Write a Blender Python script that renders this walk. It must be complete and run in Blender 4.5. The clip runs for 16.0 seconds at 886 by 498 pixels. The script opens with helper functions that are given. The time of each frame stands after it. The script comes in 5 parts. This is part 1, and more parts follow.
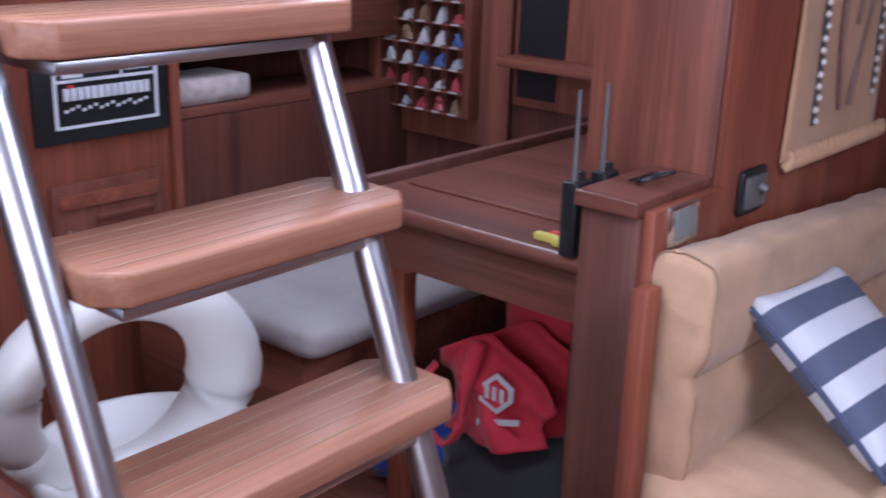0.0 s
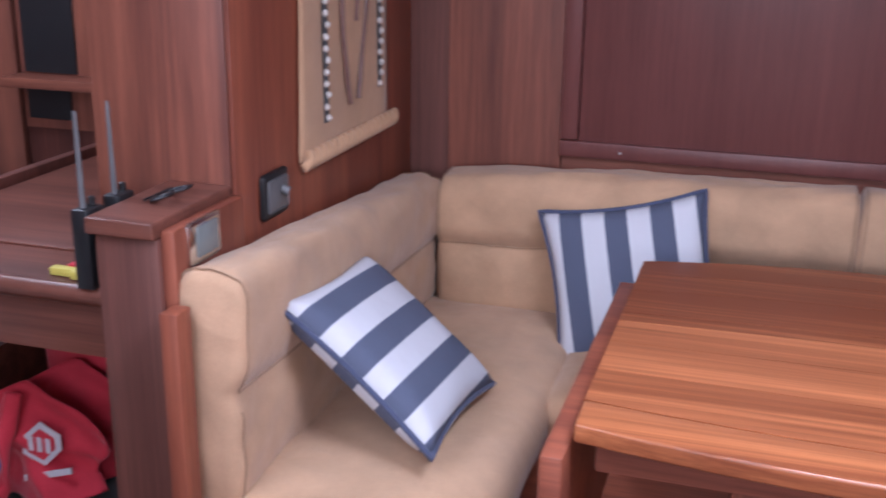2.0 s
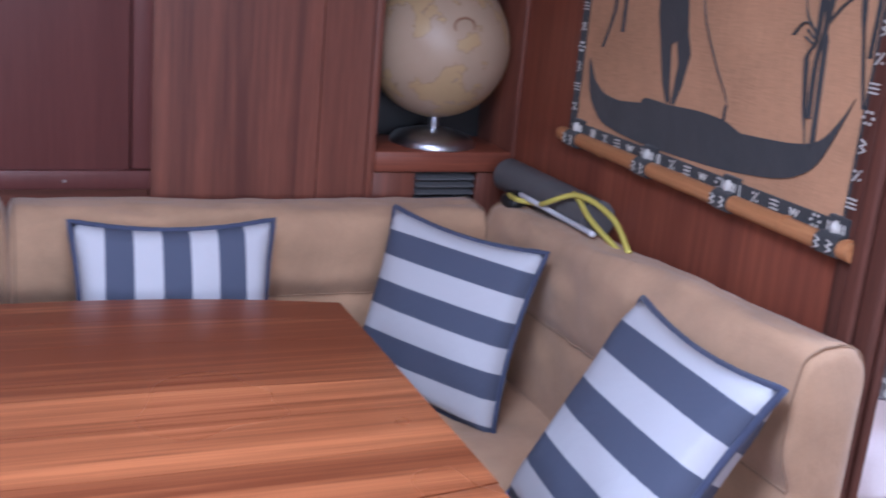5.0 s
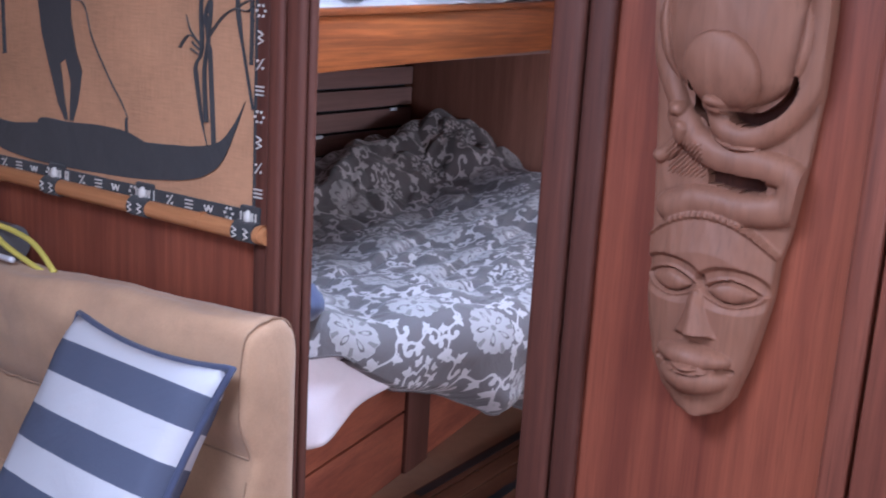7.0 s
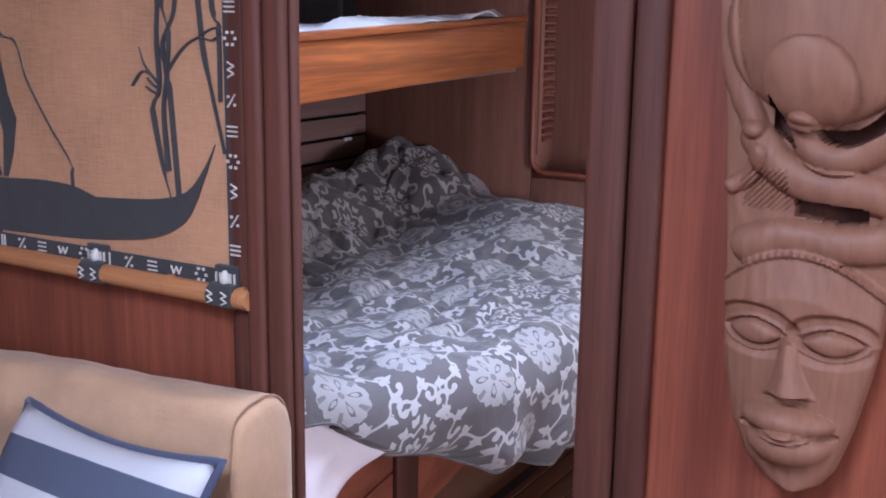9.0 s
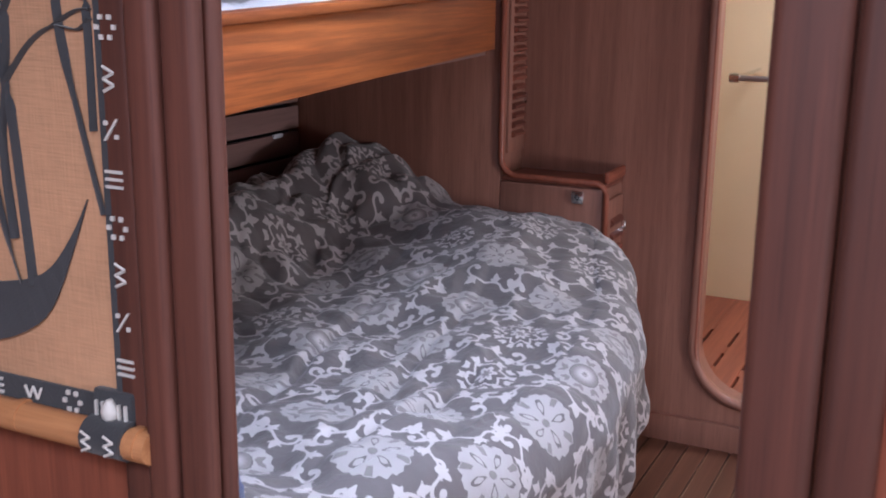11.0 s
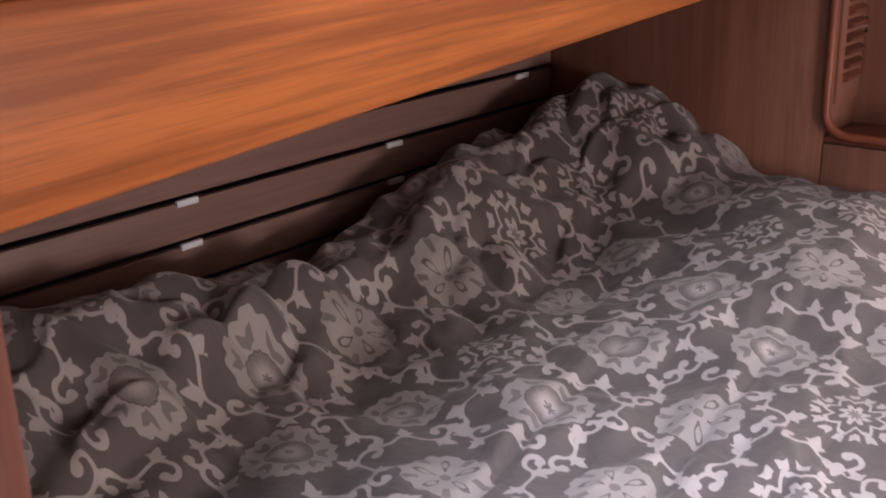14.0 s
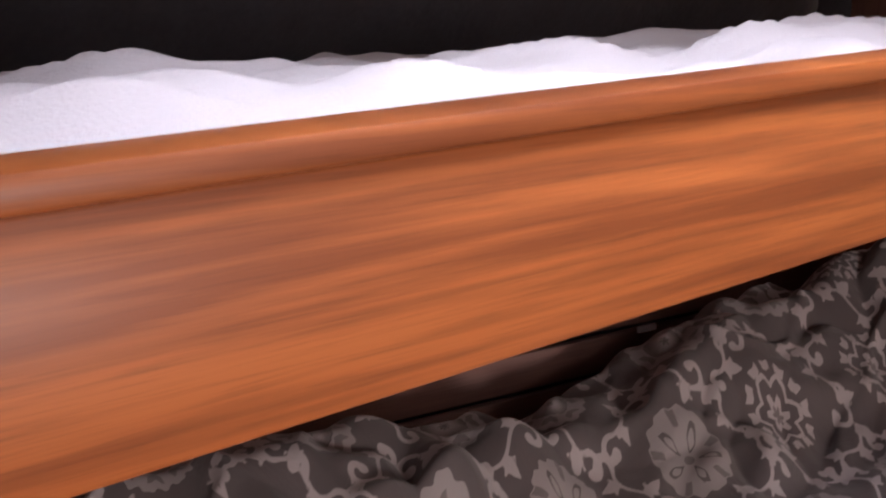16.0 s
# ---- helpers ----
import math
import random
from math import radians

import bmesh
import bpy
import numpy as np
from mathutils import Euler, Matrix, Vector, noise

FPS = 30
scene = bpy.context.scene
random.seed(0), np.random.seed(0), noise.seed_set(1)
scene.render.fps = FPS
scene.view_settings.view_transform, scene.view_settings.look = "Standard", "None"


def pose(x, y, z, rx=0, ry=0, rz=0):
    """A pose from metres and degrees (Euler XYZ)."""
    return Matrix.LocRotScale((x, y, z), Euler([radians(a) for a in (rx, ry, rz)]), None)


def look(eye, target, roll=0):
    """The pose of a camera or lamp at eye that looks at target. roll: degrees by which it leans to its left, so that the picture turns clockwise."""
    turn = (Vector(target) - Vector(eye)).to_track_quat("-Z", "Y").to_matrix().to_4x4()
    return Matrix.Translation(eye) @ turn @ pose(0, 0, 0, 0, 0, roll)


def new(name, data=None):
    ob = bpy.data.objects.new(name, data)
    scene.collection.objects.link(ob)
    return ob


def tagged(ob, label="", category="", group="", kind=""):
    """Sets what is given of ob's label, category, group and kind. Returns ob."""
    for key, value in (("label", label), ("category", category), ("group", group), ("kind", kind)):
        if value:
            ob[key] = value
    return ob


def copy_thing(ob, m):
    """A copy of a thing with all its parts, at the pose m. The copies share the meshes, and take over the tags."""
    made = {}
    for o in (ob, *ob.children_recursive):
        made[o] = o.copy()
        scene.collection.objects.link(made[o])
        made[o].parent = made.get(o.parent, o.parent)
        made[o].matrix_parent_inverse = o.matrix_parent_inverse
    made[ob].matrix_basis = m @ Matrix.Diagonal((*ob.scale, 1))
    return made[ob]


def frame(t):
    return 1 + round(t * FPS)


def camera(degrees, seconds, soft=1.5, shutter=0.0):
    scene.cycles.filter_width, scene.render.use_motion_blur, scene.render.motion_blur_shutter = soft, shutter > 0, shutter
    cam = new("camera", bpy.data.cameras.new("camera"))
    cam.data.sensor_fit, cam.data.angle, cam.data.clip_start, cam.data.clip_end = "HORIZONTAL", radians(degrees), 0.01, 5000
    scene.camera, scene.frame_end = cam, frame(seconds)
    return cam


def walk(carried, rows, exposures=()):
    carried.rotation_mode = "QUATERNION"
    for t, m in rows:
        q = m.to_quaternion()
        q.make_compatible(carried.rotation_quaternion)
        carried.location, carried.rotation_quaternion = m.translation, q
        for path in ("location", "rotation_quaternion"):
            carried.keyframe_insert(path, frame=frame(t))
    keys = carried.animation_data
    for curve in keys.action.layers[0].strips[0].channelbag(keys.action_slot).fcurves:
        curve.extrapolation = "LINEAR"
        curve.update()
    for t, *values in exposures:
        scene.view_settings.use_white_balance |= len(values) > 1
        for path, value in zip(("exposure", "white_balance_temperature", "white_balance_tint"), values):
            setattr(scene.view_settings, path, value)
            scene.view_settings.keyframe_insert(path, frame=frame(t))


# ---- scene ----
cam = camera(44.5, 16.0, soft=1.8, shutter=0.4)
PATH = [
    (0, (-0.029, -0.15, 1.477), (-1.252, 1.304, 0.851), 1.9),
    (0.5, (-0.027, -0.1, 1.48), (-1.094, 1.473, 0.859), 2.0),
    (1, (-0.011, -0.067, 1.484), (-0.917, 1.606, 0.868), 1.6),
    (1.5, (0.003, -0.052, 1.488), (-0.738, 1.702, 0.876), 1.3),
    (2, (0.027, -0.044, 1.49), (-0.532, 1.777, 0.879), 0.8),
    (2.5, (0.059, -0.009, 1.493), (-0.29, 1.862, 0.881), 0.6),
    (3, (0.095, 0.063, 1.501), (-0.033, 1.96, 0.881), 0.8),
    (3.2, (0.105, 0.093, 1.506), (0.062, 1.994, 0.884), 0.7),
    (5.3, (0.223, 0.373, 1.436), (1.135, 2.072, 0.907), 5.3),
    (5.5, (0.212, 0.381, 1.437), (1.22, 2.028, 0.915), 5.0),
    (6, (0.153, 0.376, 1.461), (1.408, 1.847, 0.95), 4.0),
    (6.5, (0.112, 0.354, 1.468), (1.596, 1.601, 0.975), 3.9),
    (7, (0.097, 0.297, 1.471), (1.707, 1.387, 1.002), 3.4),
    (7.5, (0.05, 0.294, 1.476), (1.689, 1.365, 1.069), 2.6),
    (8, (0.03, 0.375, 1.464), (1.697, 1.404, 1.066), 1.6),
    (8.5, (0.109, 0.454, 1.445), (1.79, 1.457, 1.035), 1.2),
    (9, (0.24, 0.54, 1.456), (1.926, 1.529, 1.029), 0.8),
    (9.5, (0.345, 0.622, 1.441), (2.032, 1.591, 0.978), 0.7),
    (10, (0.472, 0.75, 1.453), (2.197, 1.65, 0.989), 0.4),
    (10.2, (0.519, 0.79, 1.462), (2.267, 1.641, 0.993), 0.2),
    (12.3, (1.076, 1.117, 1.441), (2.783, 2.017, 0.916), 1.3),
    (12.5, (1.124, 1.142, 1.443), (2.817, 2.035, 0.866), 1.1),
    (13, (1.231, 1.182, 1.437), (2.884, 2.115, 0.805), 0.5),
    (13.5, (1.299, 1.209, 1.44), (2.782, 2.382, 0.789), -1.4),
    (14, (1.376, 1.263, 1.442), (2.791, 2.521, 0.797), -1.7),
    (14.5, (1.429, 1.324, 1.437), (2.792, 2.645, 0.805), -1.6),
    (15, (1.473, 1.358, 1.431), (2.664, 2.842, 0.816), -1.4),
    (15.5, (1.543, 1.387, 1.452), (2.597, 2.994, 0.897), -0.8),
    (16, (1.577, 1.39, 1.475), (2.639, 3.014, 0.988), 0.8),
]
walk(cam, [(t, look(e, g, r)) for t, e, g, r in PATH],
     [(0.0, 0.36, 5300, 18), (1.2, 0.53, 5350, 18), (3.2, 0.62, 5400, 18), (5.5, 0.46, 5000, 16), (8.0, 0.47, 5200, 16), (10.2, 0.47, 5300, 16), (12.5, 0.45, 6450, 19), (14.5, 0.61, 6800, 23), (16.0, 0.55, 6700, 25)])

# ---- world and light ----
world = bpy.data.worlds.new("sky")
scene.world = world
world.use_nodes = True
wn = world.node_tree.nodes
sky = wn.new("ShaderNodeTexSky")
sky.sky_type = "NISHITA"
sky.sun_disc = False
sky.sun_elevation, sky.sun_rotation = radians(50), radians(200)
wn["Background"].inputs["Strength"].default_value = 0.1
world.node_tree.links.new(sky.outputs[0], wn["Background"].inputs["Color"])


def area_lamp(name, x, y, z, sx, sy, watts, colour, target=None):
    d = bpy.data.lights.new(name, "AREA")
    d.shape, d.size, d.size_y, d.energy, d.color = "RECTANGLE", sx, sy, watts, colour
    ob = new(name, d)
    ob.matrix_world = look((x, y, z), target or (x, y + 0.001, 0))
    return ob


# daylight through the companionway and the unseen saloon and forward hatches
area_lamp("companionway_light", -1.15, 0.55, 1.99, 0.66, 0.86, 15, (0.93, 0.95, 1.0))
area_lamp("saloon_hatch_light", 0.3, 1.05, 1.99, 0.56, 0.56, 24, (0.95, 0.96, 1.0))
area_lamp("forward_hatch_light", 2.08, 1.46, 1.99, 0.5, 0.5, 10.5, (0.82, 0.90, 1.0)).data.spread = radians(112)
# fill added from starboard; the wall behind has no windows
area_lamp("side_window_light", 0.1, -1.66, 1.5, 2.6, 0.5, 42, (1.0, 0.95, 0.92), (0.1, 1.5, 1.0))
area_lamp("cabin_window_light", 2.1, -1.66, 0.95, 1.2, 0.6, 70, (1.0, 0.94, 0.87), (2.7, 1.9, 0.9))
# fill added over the chart corner and washroom, no hatch known there
area_lamp("chart_hatch_light", -2.0, 1.95, 1.99, 0.4, 0.4, 9, (0.95, 0.96, 1.0))
area_lamp("head_hatch_light", 4.1, 1.0, 1.99, 0.4, 0.4, 14, (1.0, 0.95, 0.85))

# ---- materials ----


def nodes_of(name):
    m = bpy.data.materials.new(name)
    m.use_nodes = True
    t = m.node_tree
    return m, t, t.nodes["Principled BSDF"]


def put(t, kind, **inputs):
    n = t.nodes.new("ShaderNode" + kind)
    for k, v in inputs.items():
        s = n.inputs[k.replace("_", " ")]
        if isinstance(v, bpy.types.NodeSocket):
            t.links.new(v, s)
        else:
            s.default_value = v
    return n


def calc(t, op, a, b=0.0, c=0.0):
    n = t.nodes.new("ShaderNodeMath")
    n.operation = op
    for s, v in zip(n.inputs, (a, b, c)):
        if isinstance(v, bpy.types.NodeSocket):
            t.links.new(v, s)
        else:
            s.default_value = v
    return n.outputs[0]


def blend(t, fac, a, b):
    n = t.nodes.new("ShaderNodeMix")
    n.data_type = "RGBA"
    for s, v in ((n.inputs[0], fac), (n.inputs[6], a), (n.inputs[7], b)):
        if isinstance(v, bpy.types.NodeSocket):
            t.links.new(v, s)
        else:
            s.default_value = v
    return n.outputs[2]


def rgb(r, g, b):
    return (r, g, b, 1.0)


def ramp(t, fac, stops):
    n = t.nodes.new("ShaderNodeValToRGB")
    e = n.color_ramp.elements
    while len(e) < len(stops):
        e.new(0.5)
    for el, (p, c) in zip(e, stops):
        el.position, el.color = p, c
    t.links.new(fac, n.inputs[0])
    return n.outputs[0]


def relief(t, bsdf, height, strength=0.2, dist=0.002):
    b = put(t, "Bump", Strength=strength, Distance=dist, Height=height)
    t.links.new(b.outputs[0], bsdf.inputs["Normal"])


def wood(name, dark, light, axis="z", rough=0.45, fine=1.0, coat=0.06, per_piece=0.0, streak=0.45, long=0.7, patchy=0.35, ripple=0.0):
    m, t, b = nodes_of(name)
    co = t.nodes.new("ShaderNodeTexCoord").outputs["Object"]
    across = 22.0 * fine
    sc = {"x": (long, across, across), "y": (across, long, across), "z": (across, across, long), "board": (long, 0.4, across)}[axis]
    mp = put(t, "Mapping", Vector=co, Scale=sc)
    big = put(t, "TexNoise", Vector=mp.outputs[0], Scale=0.55, Detail=3.0, Distortion=0.6)
    small = put(t, "TexNoise", Vector=mp.outputs[0], Scale=3.5, Detail=5.0, Roughness=0.65)
    pores = put(t, "TexNoise", Vector=mp.outputs[0], Scale=17.0, Detail=3.0)
    patch = put(t, "TexNoise", Vector=co, Scale=1.6, Detail=3.0)
    v = calc(t, "ADD", calc(t, "MULTIPLY", big.outputs[0], 1 - streak), calc(t, "MULTIPLY", small.outputs[0], streak))
    if ripple:
        rp = put(t, "Mapping", Vector=co, Scale=(3.2, 1.0, 68.0), Rotation=(0.0, 0.03, 0.0))
        wavy = put(t, "TexNoise", Vector=rp.outputs[0], Scale=1.0, Detail=1.0, Distortion=0.4)
        v = calc(t, "ADD", v, calc(t, "MULTIPLY", calc(t, "SUBTRACT", wavy.outputs[0], 0.5), ripple))
    if per_piece:
        r = t.nodes.new("ShaderNodeObjectInfo").outputs["Random"]
        v = calc(t, "ADD", v, calc(t, "MULTIPLY", calc(t, "SUBTRACT", r, 0.5), per_piece))
    mid = tuple((a * 0.55 + c * 0.45) for a, c in zip(dark, light))
    col = ramp(t, v, [(0.37, rgb(*dark)), (0.5, rgb(*mid)), (0.62, rgb(*light))])
    mr = put(t, "MapRange", Value=pores.outputs[0], From_Min=0.52, From_Max=0.72)
    deep = calc(t, "MULTIPLY", mr.outputs[0], 0.3)
    col = blend(t, deep, col, rgb(*(c * 0.45 for c in dark)))
    col = blend(t, calc(t, "MULTIPLY", patch.outputs[0], patchy), col, rgb(*(c * 0.7 for c in mid)))
    t.links.new(col, b.inputs["Base Color"])
    rv = calc(t, "ADD", rough, calc(t, "MULTIPLY", calc(t, "SUBTRACT", patch.outputs[0], 0.5), 0.25))
    t.links.new(rv, b.inputs["Roughness"])
    b.inputs["Coat Weight"].default_value = coat
    b.inputs["Coat Roughness"].default_value = 0.25
    b.inputs["Specular IOR Level"].default_value = 0.32
    relief(t, b, small.outputs[0], 0.12, 0.001)
    return m


def plain(name, colour, rough=0.6, metal=0.0, vary=0.12, scale=30.0, bump=0.1):
    m, t, b = nodes_of(name)
    co = t.nodes.new("ShaderNodeTexCoord").outputs["Object"]
    n = put(t, "TexNoise", Vector=co, Scale=scale, Detail=4.0)
    n2 = put(t, "TexNoise", Vector=co, Scale=scale * 0.12, Detail=2.0)
    f = calc(t, "ADD", calc(t, "MULTIPLY", n.outputs[0], 0.5), calc(t, "MULTIPLY", n2.outputs[0], 0.5))
    col = ramp(t, f, [(0.3, rgb(*(c * (1 - vary) for c in colour))), (0.7, rgb(*(min(1, c * (1 + vary)) for c in colour)))])
    t.links.new(col, b.inputs["Base Color"])
    b.inputs["Roughness"].default_value, b.inputs["Metallic"].default_value = rough, metal
    relief(t, b, n.outputs[0], bump, 0.002)
    return m


def fabric(name, colour, weave=900.0, vary=0.15, rough=0.95, sheen=0.2):
    m, t, b = nodes_of(name)
    co = t.nodes.new("ShaderNodeTexCoord").outputs["Object"]
    n = put(t, "TexNoise", Vector=co, Scale=7.0, Detail=5.0, Roughness=0.6)
    w = put(t, "TexNoise", Vector=co, Scale=weave * 0.4, Detail=2.0)
    f = calc(t, "ADD", calc(t, "MULTIPLY", n.outputs[0], 0.75), calc(t, "MULTIPLY", w.outputs[0], 0.25))
    col = ramp(t, f, [(0.3, rgb(*(c * (1 - vary) for c in colour))), (0.7, rgb(*(min(1, c * (1 + vary)) for c in colour)))])
    t.links.new(col, b.inputs["Base Color"])
    b.inputs["Roughness"].default_value = rough
    b.inputs["Sheen Weight"].default_value = sheen
    soft = put(t, "TexNoise", Vector=co, Scale=6.0, Detail=3.0, Distortion=1.0)
    relief(t, b, calc(t, "ADD", calc(t, "MULTIPLY", f, 0.4), soft.outputs[0]), 0.5, 0.012)
    return m


MAHOG = dict(dark=(0.105, 0.035, 0.025), light=(0.26, 0.09, 0.055))
wood_z = wood("mahogany_upright", axis="z", **MAHOG)
wood_x = wood("mahogany_along", axis="x", **MAHOG)
wood_y = wood("mahogany_athwart", axis="y", **MAHOG)
red_z = wood("red_mahogany_upright", (0.155, 0.043, 0.027), (0.31, 0.094, 0.05), "z")
red_x = wood("red_mahogany_along", (0.155, 0.043, 0.027), (0.31, 0.094, 0.05), "x")
dark_x = wood("dark_slat_wood", (0.16, 0.093, 0.08), (0.25, 0.148, 0.127), "x")
trim_z = wood("dark_trim_wood", (0.062, 0.022, 0.015), (0.13, 0.045, 0.029), "z", 0.62, 0.8, 0.0)
cabin_z = wood("brown_cabin_panel", (0.19, 0.084, 0.058), (0.295, 0.137, 0.095), "z", 0.45, 0.8, 0.06, 0.0, 0.4)
worn_z = wood("worn_brown_upright", (0.085, 0.034, 0.027), (0.175, 0.069, 0.052), "z", 0.5, 1.4)
worn_x = wood("worn_brown_along", (0.095, 0.034, 0.024), (0.20, 0.074, 0.05), "x", 0.4, 1.4, 0.15)
dark_z = wood("dark_hull_wood", (0.06, 0.02, 0.016), (0.13, 0.042, 0.03), "z")
flat_z = wood("smooth_dark_panel", (0.11, 0.038, 0.034), (0.155, 0.054, 0.047), "z", 0.4)
table_wood = wood("table_wood", (0.165, 0.043, 0.017), (0.55, 0.195, 0.075), "x", 0.3, 0.8, 0.3, 0.24, 0.5, 0.3)
bunk_wood = wood("bunk_board_wood", (0.135, 0.0335, 0.0075), (0.285, 0.081, 0.0185), "board", 0.5, 2.2, 0.04, 0.0, 0.5, 1.2, 0.12, 0.5)
tread_wood = wood("tread_wood", (0.24, 0.10, 0.06), (0.40, 0.19, 0.115), "y", 0.45, 1.3)
teak_x = wood("teak_floor", (0.072, 0.027, 0.015), (0.135, 0.055, 0.031), "x", 0.4, 1.0, 0.1, 0.12)
carve_wood = wood("carved_wood", (0.195, 0.090, 0.056), (0.27, 0.128, 0.078), "z", 0.6, 0.5, 0.02)
bamboo = wood("bamboo", (0.36, 0.15, 0.06), (0.55, 0.26, 0.11), "y", 0.45, 1.5)
holly = plain("pale_strip", (0.30, 0.17, 0.105), 0.5)
tan = fabric("tan_suede", (0.44, 0.275, 0.165), 900, 0.2)
seam_m = fabric("tan_seam", (0.28, 0.17, 0.10))


def woven(name, colour):
    """Coarse hand-woven cloth: uneven threads both ways, with darker slubs."""
    m, t, b = nodes_of(name)
    co = t.nodes.new("ShaderNodeTexCoord").outputs["Object"]
    up = put(t, "TexNoise", Vector=put(t, "Mapping", Vector=co, Scale=(60.0, 520.0, 26.0)).outputs[0], Scale=1.0, Detail=3.0)
    over = put(t, "TexNoise", Vector=put(t, "Mapping", Vector=co, Scale=(60.0, 26.0, 520.0)).outputs[0], Scale=1.0, Detail=3.0)
    blot = put(t, "TexNoise", Vector=co, Scale=5.0, Detail=4.0)
    f = calc(t, "ADD", calc(t, "MULTIPLY", calc(t, "ADD", up.outputs[0], over.outputs[0]), 0.30), calc(t, "MULTIPLY", blot.outputs[0], 0.40))
    col = ramp(t, f, [(0.36, rgb(*(c * 0.74 for c in colour))), (0.5, rgb(*colour)), (0.64, rgb(*(c * 1.2 for c in colour)))])
    t.links.new(col, b.inputs["Base Color"])
    b.inputs["Roughness"].default_value = 0.95
    relief(t, b, f, 0.5, 0.002)
    return m


burlap = woven("burlap", (0.46, 0.25, 0.135))
hide = fabric("tan_cloth", (0.46, 0.28, 0.16), 700, 0.15)
black_cloth = fabric("black_cloth", (0.034, 0.034, 0.037))
bone = plain("bone", (0.58, 0.55, 0.51), 0.5)
white_sheet = fabric("white_sheet", (0.46, 0.44, 0.455), 900, 0.06)
pink_sheet = fabric("pale_sheet", (0.62, 0.54, 0.56), 900, 0.06)
navy = fabric("navy_cloth", (0.052, 0.062, 0.115))
steel = plain("brushed_steel", (0.48, 0.49, 0.53), 0.33, 1.0, 0.05, 200, 0.02)
chrome = plain("chrome", (0.75, 0.75, 0.75), 0.15, 1.0, 0.03)
white_plastic = plain("white_plastic", (0.78, 0.77, 0.75), 0.35, 0, 0.03, 8, 0.02)
cream = plain("cream_panel", (0.66, 0.52, 0.34), 0.45, 0, 0.06, 4, 0.05)
headliner = plain("white_headliner", (0.74, 0.72, 0.70), 0.7, 0, 0.04)
# black plastic; also the painted dark of the niche, vent and shelf recesses
black_gloss = plain("black_plastic_and_shade", (0.012, 0.013, 0.015), 0.4)
grey_plastic = plain("grey_plastic", (0.11, 0.11, 0.115), 0.45)
screen_grey = plain("grey_glass", (0.18, 0.20, 0.20), 0.2)
label_white = plain("label_white", (0.62, 0.63, 0.68), 0.5)
red_bag = fabric("red_bag_cloth", (0.55, 0.025, 0.05), 600, 0.15, 0.8)
blue_bag = fabric("blue_cloth", (0.02, 0.06, 0.32), 600)
yellow = plain("yellow_rope", (0.58, 0.50, 0.10), 0.6)
red_paint = plain("red_plastic", (0.6, 0.04, 0.06), 0.45)
hem_cloth = fabric("hem_cloth", (0.10, 0.085, 0.085))
dark_lining = fabric("dark_lining", (0.038, 0.038, 0.043), 300, 0.3)
grey_cover = fabric("grey_cover", (0.33, 0.30, 0.29), 600, 0.1)


def globe_material():
    m, t, b = nodes_of("antique_globe_map")
    co = t.nodes.new("ShaderNodeTexCoord").outputs["Object"]
    n = put(t, "TexNoise", Vector=co, Scale=9.0, Detail=6.0, Roughness=0.6)
    stain = put(t, "TexNoise", Vector=co, Scale=30.0, Detail=4.0)
    land = calc(t, "GREATER_THAN", n.outputs[0], 0.54)
    coast = calc(t, "LESS_THAN", calc(t, "ABSOLUTE", calc(t, "SUBTRACT", n.outputs[0], 0.54)), 0.006)
    col = blend(t, land, rgb(0.46, 0.35, 0.25), rgb(0.50, 0.36, 0.19))
    col = blend(t, calc(t, "MULTIPLY", stain.outputs[0], 0.35), col, rgb(0.34, 0.22, 0.13))
    col = blend(t, calc(t, "MULTIPLY", coast, 0.5), col, rgb(0.2, 0.12, 0.07))
    t.links.new(col, b.inputs["Base Color"])
    b.inputs["Roughness"].default_value = 0.4
    return m


def stripe_material(name, phase):
    """Broad navy and white woven stripes across the local x axis of a cushion."""
    m, t, b = nodes_of(name)
    co = t.nodes.new("ShaderNodeTexCoord").outputs["Object"]
    sep = put(t, "SeparateXYZ", Vector=co)
    n = put(t, "TexNoise", Vector=co, Scale=300.0, Detail=2.0)
    x = calc(t, "ADD", sep.outputs[0], calc(t, "MULTIPLY", calc(t, "SUBTRACT", n.outputs[0], 0.5), 0.002))
    f = calc(t, "FRACT", calc(t, "ADD", calc(t, "DIVIDE", x, 0.112), 10.0 + phase))
    col = blend(t, calc(t, "LESS_THAN", f, 0.5), rgb(0.50, 0.50, 0.54), rgb(0.075, 0.087, 0.135))
    t.links.new(col, b.inputs["Base Color"])
    b.inputs["Roughness"].default_value = 0.9
    fold = put(t, "TexNoise", Vector=co, Scale=9.0, Detail=3.0, Distortion=0.8)
    relief(t, b, calc(t, "ADD", calc(t, "MULTIPLY", n.outputs[0], 0.08), fold.outputs[0]), 0.45, 0.012)
    return m


PITCH, TALL = 0.205, 0.176


